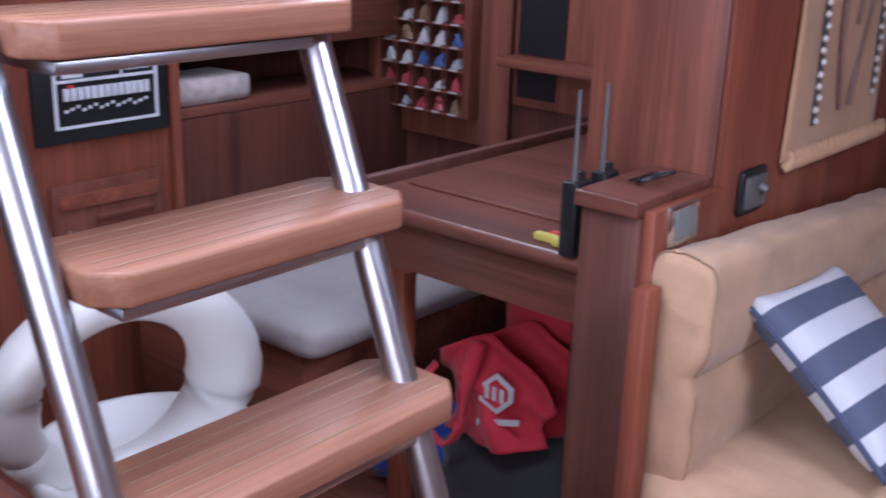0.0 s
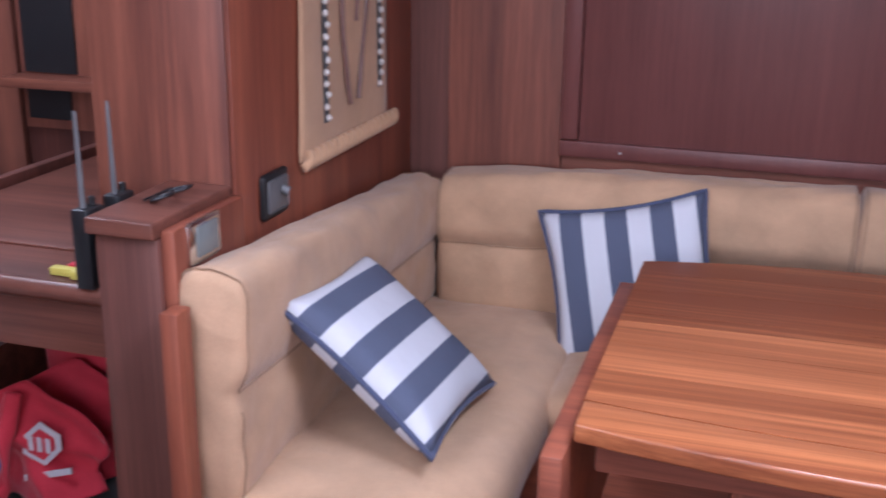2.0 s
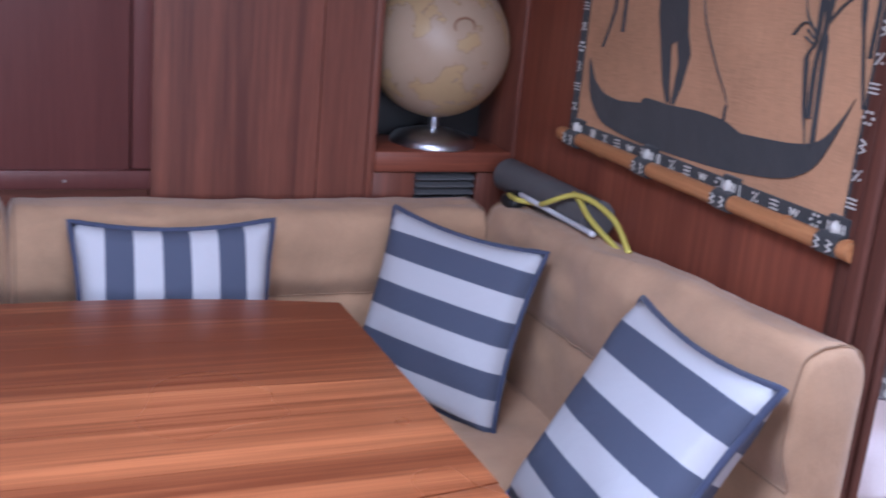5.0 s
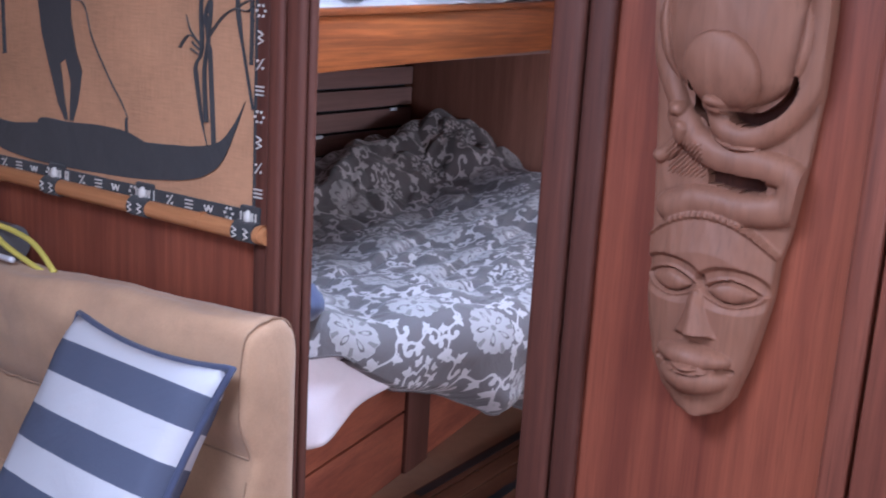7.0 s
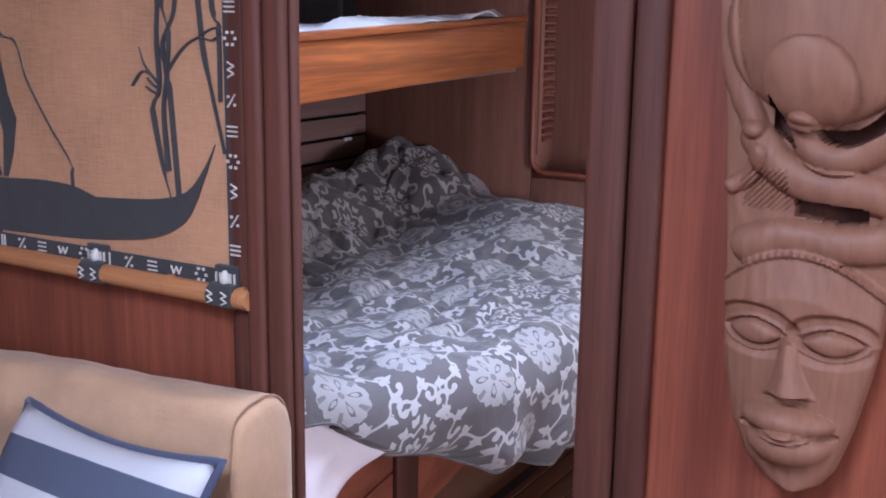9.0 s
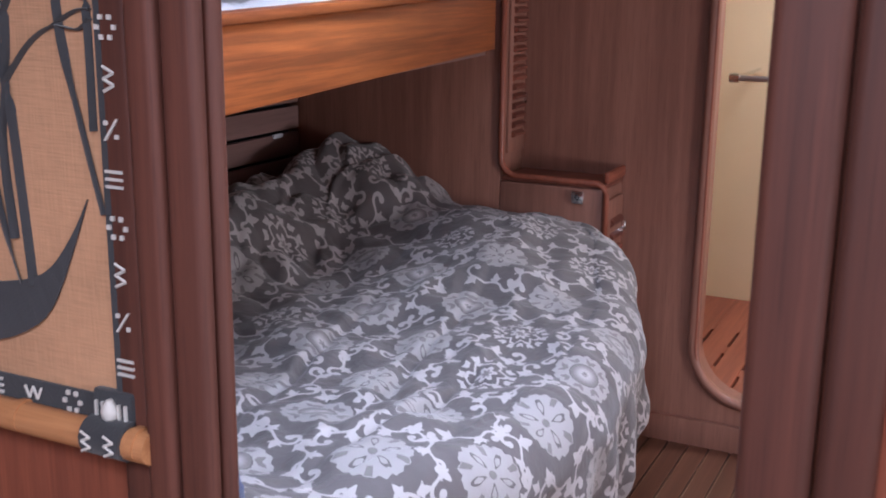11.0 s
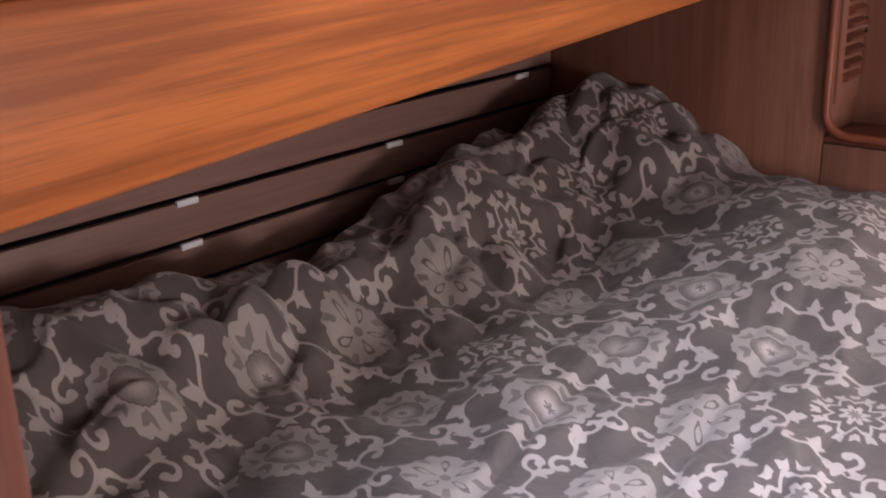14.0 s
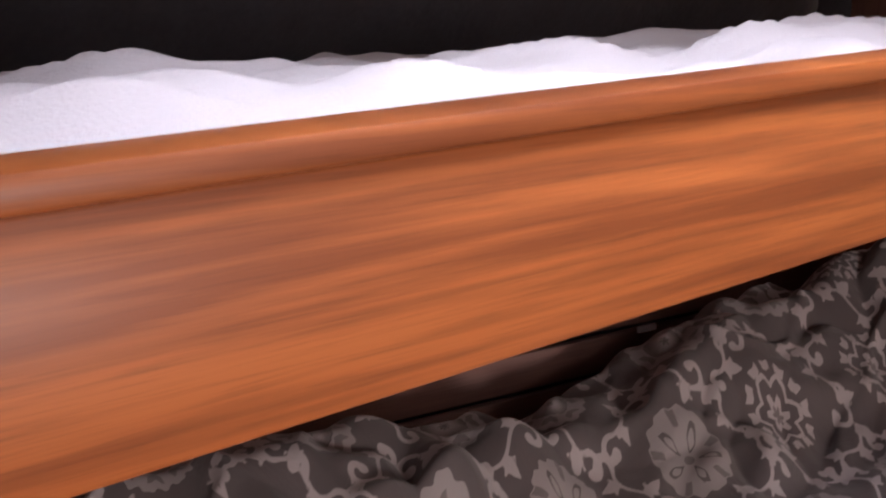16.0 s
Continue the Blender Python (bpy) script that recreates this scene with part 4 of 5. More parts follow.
copy_thing(first, facing_pose((1.14, 2.41, 0.635), (-0.11, -0.03, -0.36), (0.225, -0.365, 0.012), 0.015))
copy_thing(first, facing_pose((1.228, 1.722, 0.628), (-0.215, 0.054, -0.368), (-0.02, -0.427, 0.05), 0.045) @ Matrix.Scale(1.09, 4))

# ---- saloon table ----
table = thing("saloon_table", "folding saloon table with a glossy striped mahogany top", "table", (0.32, 1.85, 0.0))


def edge_near(x):
    return 1.40 + 0.05 * ((x - 0.318) / 0.537) ** 2


def edge_far(x):
    return 2.365 - 0.075 * ((x - 0.318) / 0.537) ** 2


cuts = [0.0, 0.11, 0.27, 0.42, 0.545, 0.60, 0.76, 0.88, 1.0]
for a, b in zip(cuts, cuts[1:]):
    xs = [-0.218 + 1.073 * k / 14 for k in range(15)]
    def yy(x, s):
        return edge_near(x) + (edge_far(x) - edge_near(x)) * s
    pts = [(x, yy(x, a) + 0.0005) for x in xs] + [(x, yy(x, b) - 0.0005) for x in reversed(xs)]
    part("plank", prism(pts, "z", 0.698, 0.73, 0.005 if a == 0.0 else 0.0, 3), table_wood, table)
part("drop_leaf", box(-0.262, -0.224, 1.405, 2.245, 0.36, 0.692, 0.006), red_x, table, "red-brown leaf hanging down at the table's end")
part("apron", box(-0.19, 0.80, 1.50, 2.24, 0.625, 0.697, 0.006), wood_x, table)
part("pedestal", box(0.02, 0.62, 1.70, 2.06, 0.04, 0.66, 0.012), wood_z, table)
part("plinth", box(-0.02, 0.66, 1.66, 2.10, -0.012, 0.04, 0.008), wood_x, table)

# ---- hangings on the after bulkhead ----
hang1 = thing("cloth_hanging", "tan cloth wall hanging with shell strips and a braided hem", "wall hanging", (-0.95, 2.33, 0.93))
part("cloth", sheet(20, 30, lambda u, v: (-0.944 + 0.004 * math.sin(u * 9 + v * 4), 2.055 + u * (0.565 - 0.02 * (1 - v)) + 0.02 * v * (1 - u), 0.945 + v * 0.75), 0.003), hide, hang1, smooth=180)
for k in range(17):
    y = 2.062 + k * 0.034
    part("braid", tube([(-0.94, y, 0.932), (-0.93, y + 0.018, 0.945), (-0.94, y + 0.032, 0.962)], 0.011, 8, 3), hide, hang1, smooth=180)
for y, z0, z1 in ((2.195, 1.02, 1.66), (2.535, 1.05, 1.66)):
    part("shell_strip", box(-0.942, -0.9385, y - 0.012, y + 0.012, z0 - 0.01, z1), black_cloth, hang1)
    z = z0
    while z < z1 - 0.02:
        part("shell", lathe([(0.002, -0.008), (0.008, -0.003), (0.008, 0.003), (0.002, 0.008)], (-0.937, y + (0.005 if int(z * 50) % 2 else -0.005), z), 8), bone, hang1)
        z += 0.026
for pts in ([(-0.9375, 2.30, 1.5), (-0.9375, 2.29, 1.25), (-0.9375, 2.31, 1.12), (-0.9375, 2.335, 1.03)], [(-0.9375, 2.46, 1.5), (-0.9375, 2.45, 1.3), (-0.9375, 2.41, 1.14), (-0.9375, 2.385, 1.035)], [(-0.9375, 2.37, 1.5), (-0.9375, 2.385, 1.32), (-0.9375, 2.375, 1.22)]):
    part("painted_stroke", tube(pts, 0.006, 6, 6), dark_x, hang1)

# ---- painted hanging on the forward bulkhead ----
hang2 = thing("painted_hanging", "burlap hanging painted with a dark canoe, on a bamboo rod", "wall hanging", (1.46, 2.05, 1.0))
HX = 1.4665
part("cloth", sheet(30, 30, lambda u, v: (HX + 0.002 * math.sin(u * 11) * (1 - v), 1.61 + u * 0.915, 1.042 + v * 0.733), 0.003), burlap, hang2, smooth=180)


def paint(name, pts, mat=black_cloth, x=HX - 0.0055, th=0.002):
    return part(name, prism(pts, "x", x, x + th), mat, hang2)


paint("border", [(1.604, 1.04), (1.633, 1.04), (1.633, 1.775), (1.604, 1.775)], x=HX - 0.006)
paint("border", [(2.50, 1.04), (2.528, 1.04), (2.528, 1.775), (2.50, 1.775)], x=HX - 0.006)
paint("border", [(1.6335, 1.040), (2.4995, 1.040), (2.4995, 1.067), (1.6335, 1.067)], x=HX - 0.006)


def zigzag(y, z, upright, s=0.011, w=0.0016, n=4, x=HX - 0.0085):
    line = [((-1 if k % 2 else 1) * s * 0.55, -s + 2 * s * k / n) for k in range(n + 1)]
    line = [(y + a, z + b) for a, b in line] if upright else [(y + b, z + a) for a, b in line]
    for a, b in zip(line, line[1:]):
        part("white_mark", tube([(x + 0.001, *a), (x + 0.001, *b)], w, 4), bone, hang2)


def glyph(y, z, k, upright, s=0.010):
    x0, x1 = HX - 0.0085, HX - 0.0062
    if k in (0, 4):
        for d in (-0.007, 0, 0.007):
            if k == 0:
                part("white_mark", box(x0, x1, y - s, y + s, z + d - 0.0013, z + d + 0.0013), bone, hang2)
            else:
                part("white_mark", box(x0, x1, y + d - 0.0013, y + d + 0.0013, z - s, z + s), bone, hang2)
    elif k == 1:
        for q in range(6):
            a = q * math.pi / 3
            part("white_mark", box(x0, x1, y + s * math.cos(a) - 0.0022, y + s * math.cos(a) + 0.0022, z + s * math.sin(a) - 0.0022, z + s * math.sin(a) + 0.0022), bone, hang2)
    elif k == 2:
        zigzag(y, z, upright)
    else:
        part("white_mark", prism([(y - 0.009, z + s), (y - 0.006, z + s), (y + 0.009, z - s), (y + 0.006, z - s)], "x", x0, x1), bone, hang2)
        for d in (-1, 1):
            part("white_mark", box(x0, x1, y + d * 0.006 - 0.002, y + d * 0.006 + 0.002, z + d * 0.006 - 0.002, z + d * 0.006 + 0.002), bone, hang2)


for k in range(15):
    glyph(1.6185, 1.10 + k * 0.045, (0, 3, 2, 1)[k % 4], True)
    glyph(2.514, 1.10 + k * 0.045, (3, 0, 2, 1)[k % 4], True)
for k in range(16):
    glyph(1.69 + k * 0.052, 1.0535, (1, 2, 0, 3, 4)[k % 5], False)
prow = [(1.655, 1.258), (1.680, 1.218), (1.717, 1.180), (1.774, 1.164), (1.850, 1.157), (1.918, 1.153)]
gunwale = [(1.935, 1.158), (1.973, 1.167), (2.05, 1.170), (2.15, 1.165), (2.232, 1.165), (2.25, 1.152)]
stern = [(2.33, 1.143), (2.39, 1.147), (2.44, 1.170), (2.474, 1.215), (2.462, 1.150), (2.435, 1.112), (2.388, 1.085)]
keel = [(2.30, 1.074), (2.20, 1.071), (2.08, 1.073), (1.96, 1.078), (1.863, 1.088), (1.80, 1.098), (1.752, 1.114), (1.711, 1.144), (1.677, 1.207), (1.655, 1.258)]
paint("canoe", [(p.x, p.y) for run in (prow, gunwale, stern + keel) for p in smooth_line([(a, b, 0) for a, b in run], 4)][:-1])
torso = [(2.135, 1.62), (2.235, 1.62), (2.236, 1.40), (2.226, 1.333), (2.206, 1.275), (2.180, 1.200), (2.160, 1.168), (2.150, 1.168)]
paint("upright_shape", torso + [(2.158, 1.205), (2.170, 1.280), (2.152, 1.290), (2.137, 1.245), (2.144, 1.168), (2.133, 1.168), (2.116, 1.208), (2.102, 1.270), (2.120, 1.310), (2.133, 1.37)])


def stroke(pts, r=0.005):
    return part("painted_stroke", tube([(HX - 0.0045, y, z) for y, z in pts], r, 6, 6, squash=0.25), black_cloth, hang2)


stroke([(2.16, 1.47), (2.128, 1.412), (2.092, 1.399), (2.07, 1.34), (2.019, 1.264), (1.974, 1.207), (1.968, 1.166)])
# reeds behind the canoe: twisted stems, side shoots and hanging creepers
for q in ([(1.749, 1.165), (1.763, 1.209), (1.779, 1.291), (1.777, 1.314), (1.764, 1.338), (1.766, 1.412), (1.76, 1.50), (1.77, 1.62)],
          [(1.732, 1.165), (1.736, 1.229), (1.743, 1.328), (1.749, 1.362), (1.753, 1.407), (1.725, 1.47), (1.735, 1.62)],
          [(1.752, 1.210), (1.757, 1.30), (1.747, 1.362), (1.742, 1.42), (1.757, 1.48), (1.75, 1.62)],
          [(1.747, 1.362), (1.714, 1.397), (1.683, 1.414), (1.653, 1.412), (1.637, 1.422)], [(1.683, 1.414), (1.655, 1.428), (1.637, 1.430)],
          [(1.764, 1.338), (1.779, 1.355), (1.799, 1.361), (1.821, 1.338)], [(1.768, 1.346), (1.794, 1.371), (1.805, 1.397)], [(1.773, 1.329), (1.792, 1.338)], [(1.766, 1.335), (1.784, 1.346), (1.789, 1.351)],
          [(1.70, 1.62), (1.68, 1.469), (1.672, 1.392), (1.657, 1.326), (1.637, 1.245)], [(1.662, 1.62), (1.652, 1.455), (1.641, 1.430), (1.641, 1.322)],
          [(2.36, 1.62), (2.355, 1.46), (2.353, 1.285)], [(2.40, 1.62), (2.392, 1.36), (2.398, 1.31), (2.425, 1.245)]):
    stroke(q, 0.0048)
rod = part("rod", tube([(1.452, 1.585, 1.028), (1.45, 2.05, 1.03), (1.452, 2.545, 1.032)], 0.016, 14), bamboo, hang2)
for y in (1.60, 1.75, 1.90, 2.06, 2.21, 2.36, 2.52):
    part("node", tube([(1.4515, y - 0.004, 1.03), (1.4515, y + 0.004, 1.03)], 0.0172, 14), bamboo, rod)
for y in (1.635, 1.915, 2.185, 2.48):
    part("loop", tube([(1.4515, y - 0.024, 1.03), (1.4515, y + 0.024, 1.03)], 0.0195, 14), black_cloth, hang2)
    part("loop_tab", box(1.455, 1.466, y - 0.024, y + 0.024, 1.03, 1.075, 0.003), black_cloth, hang2)
    part("cowrie", lathe([(0.002, -0.012), (0.008, -0.006), (0.009, 0.002), (0.003, 0.012)], (1.452, y, 1.056), 10), bone, hang2)
    for q in (-0.014, 0.014):
        zigzag(y + q, 1.03, True, 0.010, 0.0014, 4, 1.4305)
        for d in (-0.004, 0.004):
            part("white_mark", box(1.4515, 1.4545, y + q + d - 0.0013, y + q + d + 0.0013, 1.048, 1.064), bone, hang2)

# things lying behind the forward back cushion
solid("rolled_mat", tube([(1.425, 2.74, 0.885), (1.428, 2.30, 0.888)], 0.043, 18), grey_plastic, "dark grey rolled mat behind the back cushion", "mat", smooth=60)
for i, (pts, mat) in enumerate((([(1.40, 2.52, 0.87), (1.42, 2.43, 0.90), (1.40, 2.36, 0.93), (1.385, 2.26, 0.90), (1.39, 2.14, 0.865)], yellow), ([(1.39, 2.50, 0.87), (1.36, 2.42, 0.895), (1.39, 2.33, 0.935), (1.40, 2.20, 0.92), (1.385, 2.10, 0.875)], yellow), ([(1.37, 2.56, 0.88), (1.36, 2.48, 0.885), (1.38, 2.38, 0.875), (1.36, 2.20, 0.885)], label_white), ([(1.36, 2.60, 0.87), (1.35, 2.53, 0.875), (1.40, 2.50, 0.87)], yellow))):
    solid("cable", tube(pts, 0.0062, 8, 8), mat, "coiled shore cable lying behind the back cushion" if mat is yellow else "white cord lying behind the back cushion", "cable", smooth=180)
solid("black_plug", puff(1.345, 1.40, 2.56, 2.63, 0.835, 0.875, 0.02, 0.002, 2, 0.02, 0.004), black_gloss, "black plug on the cable end", "plug", smooth=180)

# ---- globe ----
globe = thing("globe", "antique parchment-coloured globe on a round metal foot", "globe", (1.285, 2.90, 0.928))
gb = bmesh.new()
bmesh.ops.create_uvsphere(gb, u_segments=48, v_segments=32, radius=0.186)
bmesh.ops.translate(gb, verts=gb.verts[:], vec=(1.288, 2.95, 1.180))
part("ball", gb, globe_map, globe, smooth=180)
ringpts = [(1.283 + 0.026 * math.cos(a), 2.776, 1.243 + 0.02 * math.sin(a)) for a in [2 * math.pi * k / 24 for k in range(25)]]
part("pole_ring", tube(ringpts, 0.003, 6), holly, globe, smooth=180)
part("foot", lathe([(0.112, 0), (0.112, 0.01), (0.10, 0.024), (0.06, 0.036), (0.014, 0.042), (0.012, 0.075), (0.02, 0.082)], (1.285, 2.925, 0.928), 32), steel, globe, smooth=60)
part("meridian", tube([(1.288 + 0.194 * math.cos(a) * 0.3, 2.95 + 0.06 * math.cos(a), 1.180 + 0.192 * math.sin(a)) for a in [math.pi * (-0.5 + k / 24) for k in range(25)]], 0.005, 6), steel, globe, smooth=180)

# ---- carved mask ----


def polyline_distance(p, pts):
    best = 1e9
    for (ax, ay), (bx, by) in zip(pts, pts[1:]):
        dx, dy = bx - ax, by - ay
        s = max(0, min(1, ((p[0] - ax) * dx + (p[1] - ay) * dy) / (dx * dx + dy * dy)))
        best = min(best, math.hypot(p[0] - ax - s * dx, p[1] - ay - s * dy))
    return best


def bend(pts):
    return [(v.x, v.y) for v in smooth_line([(a, b, 0) for a, b in pts], 6)]


def carved_mask():
    """A long carved wooden face under coiled horns, cut as relief; drawn in units of 0.6 mm, y down from the brow."""
    unit = 1 / 1650.0
    left = [(1000, 285), (990, 258), (950, 223), (880, 198), (780, 186), (690, 184), (560, 188), (400, 190), (250, 192), (100, 196), (0, 200), (-150, 215), (-250, 255), (-300, 330)]
    right = [(1000, 345), (990, 366), (960, 388), (880, 418), (780, 446), (690, 468), (620, 476), (560, 495), (400, 527), (250, 552), (100, 566), (0, 570), (-150, 552), (-250, 480), (-300, 340)]

    def side(tab, y):
        for (ya, xa), (yb, xb) in zip(tab, tab[1:]):
            if yb <= y <= ya:
                return xa + (xb - xa) * (ya - y) / (ya - yb)
        return 330
    bands = [(bend([(258, 328), (290, 372), (350, 405), (430, 412), (490, 425), (505, 460), (480, 500), (400, 512), (300, 508), (235, 530)]), 36, 24),
             (bend([(545, -120), (556, 0), (545, 140), (515, 260), (450, 335), (390, 355), (350, 335), (342, 300)]), 30, 26),
             (bend([(215, -60), (205, 60), (215, 200), (250, 300)]), 26, 18),
             (bend([(205, 420), (240, 395), (262, 350)]), 16, 12)]
    holes = [bend([(288, 240), (300, 262), (316, 300), (330, 340), (300, 322), (285, 300), (288, 240)]),
             bend([(360, 302), (430, 300), (478, 262), (505, 215), (512, 250), (480, 300), (420, 332), (375, 325), (360, 302)]),
             [(320, 432), (452, 440), (446, 470), (400, 476), (320, 466)],
             [(235, 0), (300, 0), (250, 30), (238, 50)]]

    MOUTH = bend([(226, 878), (270, 876), (310, 881), (350, 877), (394, 880)])

    def inside(p, poly):
        hit = False
        for (ax, ay), (bx, by) in zip(poly, poly[1:] + poly[:1]):
            if (ay > p[1]) != (by > p[1]) and p[0] < (bx - ax) * (p[1] - ay) / (by - ay) + ax:
                hit = not hit
        return hit

    def eye_shape(x, y, cx, cy, w, h):
        u = (x - cx) / w
        return 1e3 if abs(u) >= 1 else (abs(y - cy) / (h * (1 - u * u)))

    def high(x, y):
        l, r = side(left, y), side(right, y)
        u = (2 * x - l - r) / (r - l + 1e-6)
        z = 26 + 26 * math.sqrt(max(0, 1 - u * u))
        brow_line = 533 + 62 * ((x - 330) / 140) ** 2
        rope = max(0, 1 - ((y - brow_line) / 9) ** 2)
        if y > brow_line:
            z += 4 + 16 * math.sqrt(max(0, 1 - u * u)) * min(1, (y - brow_line) / 80)
            # brows, eyes, nose and mouth
            for cx, cy in ((250, 686), (390, 690)):
                # hollow socket under a crisp brow, then a rimmed almond eye
                u2, v2 = (x - cx) / 84, (y - cy - 4)
                sock = abs(u2) ** 2.2 + (abs(v2) / (56 if v2 < 0 else 44)) ** 2
                z -= 12 * max(0, min(1, (1.12 - sock) / (0.3 if v2 < 0 else 0.9)))
                e = (abs(x - cx) / 66) ** 1.6 + (abs(y - cy - 4) / 31) ** 1.5
                z += 5 * math.exp(-((e - 1.0) / 0.13) ** 2) - 5 * math.exp(-((e - 0.68) / 0.10) ** 2) + 11 * math.sqrt(max(0, 1 - (e / 0.66) ** 1.5))
            if 680 < y < 808:
                t = (y - 680) / 128
                w = 13 + 18 * t + 24 * t ** 4
                d = abs(x - 316) / w
                z += (8 + 27 * t) * max(0, 1 - d ** 1.7) * (1 if y < 795 else max(0, (808 - y) / 13))
            for cy, h, w in ((856, 34, 86), (907, 42, 78)):
                v = (abs(x - 310) / w) ** 1.7 + (abs(y - cy) / h) ** 2
                if v < 1:
                    z += 35 * (1 - v) ** 0.55
            z -= 8 * max(0, 1 - (polyline_distance((x, y), MOUTH) / 7) ** 2)
        else:
            z *= 0.72
            d = math.hypot(x - 372, y - 130)
            if d < 165:
                z += 44 * math.sqrt(1 - (d / 165) ** 2)
            d = math.hypot(x - 357, (y - 222) * 0.95)
            if d < 82:
                z += 16 + 14 * math.sqrt(1 - (d / 82) ** 2)
            for line, w, h in bands:
                q = polyline_distance((x, y), line)
                if q < w:
                    z = max(z, 30) + h * math.sqrt(1 - (q / w) ** 2)
            if 225 < x < 315 and 380 < y < 460:
                z += 2.2 * math.sin((x + y) * 0.55)
        z += rope * (8 + 2.5 * math.sin(x * 0.45))
        z += 1.6 * noise.noise(Vector((x * 0.05, y * 0.02, 0)))
        return z
    bm = bmesh.new()
    step, grid, wide = 3.25, {}, 132
    for j in range(int(1300 / step) + 1):
        y = 1000 - j * step
        l, r = side(left, y), side(right, y)
        for i in range(wide + 1):
            x = l + (r - l) * i / wide
            grid[i, j] = (x, y, bm.verts.new((1.474 - 1.2 * high(x, y) * unit, 0.774 - (x - 318 - 0.085 * (1000 - y)) * unit, 1.091 + (720 - y) * unit * (0.984 if y < 720 else 0.93))))
    nj = int(1300 / step)
    for i in range(wide):
        for j in range(nj):
            q = [grid[i, j], grid[i + 1, j], grid[i + 1, j + 1], grid[i, j + 1]]
            c = (sum(a[0] for a in q) / 4, sum(a[1] for a in q) / 4)
            if any(inside(c, h) for h in holes):
                # a dark face backs each hole, its colour standing in for shade
                deep = bm.faces.new([bm.verts.new((1.4737, a[2].co.y, a[2].co.z)) for a in q])
                deep.material_index = 1
                continue
            bm.faces.new([a[2] for a in q])
    for e in [e for e in bm.edges if e.is_boundary and e.link_faces[0].material_index == 0]:
        a, b = e.verts
        la, lb = (bm.verts.new((1.4735, v.co.y, v.co.z)) for v in (a, b))
        bm.faces.new((a, b, lb, la))
    bmesh.ops.remove_doubles(bm, verts=[v for v in bm.verts if abs(v.co.x - 1.4735) < 1e-5], dist=1e-5)
    for v in [v for v in bm.verts if not v.link_faces]:
        bm.verts.remove(v)
    return bm


mask = solid("carved_mask", carved_mask(), carve_wood, "long brown carved wooden mask hung on the bulkhead", "mask", smooth=50)
mask.data.materials.append(trim_z)

# ---- forward cabin ----


def board_y(x):
    return 1.776 + (x - 1.63) * 0.1475


bunk = thing("upper_bunk", "upper bunk with a varnished mahogany leeboard", "bunk", (2.4, 2.2, 1.27))


def skewed(x0, x1, off0, off1, z0, z1, lift=0.0, bevel=0.003):
    bm = box(0, 1, 0, 1, 0, 1)
    for v in bm.verts:
        x = x0 + v.co.x * (x1 - x0)
        v.co = (x, board_y(x) + off0 + v.co.y * (off1 - off0), z0 + v.co.z * (z1 - z0) + lift * (x - 1.6) / 1.6)
    bmesh.ops.bevel(bm, geom=bm.edges[:], offset=bevel, segments=2, affect="EDGES", profile=0.5)
    return bm


lee = skewed(1.532, 3.21, 0.0, 0.022, 1.281, 1.3915, 0.018)
for v in lee.verts:
    if v.co.z > 1.35:
        v.co.z += 0.024 * (v.co.x - 1.6) / 1.6
    if v.co.z < 1.34:
        v.co.z -= 0.002 * (1 - (v.co.x - 1.532) / 1.68)
part("leeboard", lee, bunk_wood, bunk)
part("capping", skewed(1.532, 3.215, -0.009, 0.034, 1.392, 1.408, 0.042, 0.003), bunk_wood, bunk)
part("end_board", box(3.212, 3.43, 2.14, 2.78, 1.285, 1.30, 0.003), wood_y, bunk)
part("base", prism([(1.532, board_y(1.532) + 0.024), (3.205, board_y(3.205) + 0.024), (3.205, 2.778), (1.532, 2.778)], "z", 1.285, 1.30), dark_x, bunk)


def bunk_sheet(u, v):
    x = 1.54 + u * 1.66
    y = board_y(x) + 0.012 + v * (2.70 - board_y(x) - 0.012)
    z = 1.404 + 0.042 * (x - 1.6) / 1.6 + 0.012 * math.sin(min(1, v * 6) * math.pi / 2)
    z += 0.017 * noise.noise(Vector((x * 5 - y * 4, y * 9 + x * 3, 0))) + 0.012 * noise.noise(Vector((x * 9 - y * 13, y * 20 + x * 7, 3)))
    z += 0.02 * max(0, noise.noise(Vector((x * 2.5, y * 6 + x, 7)))) - 0.085 * v - 0.012 * (1 - u)
    p = y * 5.2 + x * 0.9 + 0.5 * noise.noise(Vector((x * 1.7, y * 2.5, 21)))
    f = p - math.floor(p)
    z += (0.026 * f ** 1.6 if f < 0.86 else 0.0204 * (1 - f) / 0.14) * min(1, v * 7) * (0.5 + 0.9 * abs(noise.noise(Vector((x * 2.3, math.floor(p) * 3.7, 2)))))
    crease = abs(noise.noise(Vector((x * 4 + y * 7, y * 11 - x * 2, 11))))
    z += 0.007 * math.exp(-(crease / 0.12) ** 2) * min(1, v * 5)
    return (x, y, z)


mattress = thing("upper_mattress", "upper bunk mattress under a rumpled white sheet", "mattress", (2.4, 2.3, 1.30))
part("mattress", prism([(1.54, board_y(1.54) + 0.03), (3.2, board_y(3.2) + 0.03), (3.2, 2.74), (1.54, 2.74)], "z", 1.301, 1.335, 0.01), pink_sheet, mattress)
part("sheet", sheet(200, 110, bunk_sheet, 0.004), white_sheet, mattress, smooth=180)
solid("dark_blanket", puff(1.6, 3.15, 2.62, 2.77, 1.37, 1.66, 0.05, 0.02, 12, 0.06, 0.02), dark_lining, "dark rolled blanket along the hull on the upper bunk", "blanket", smooth=180)

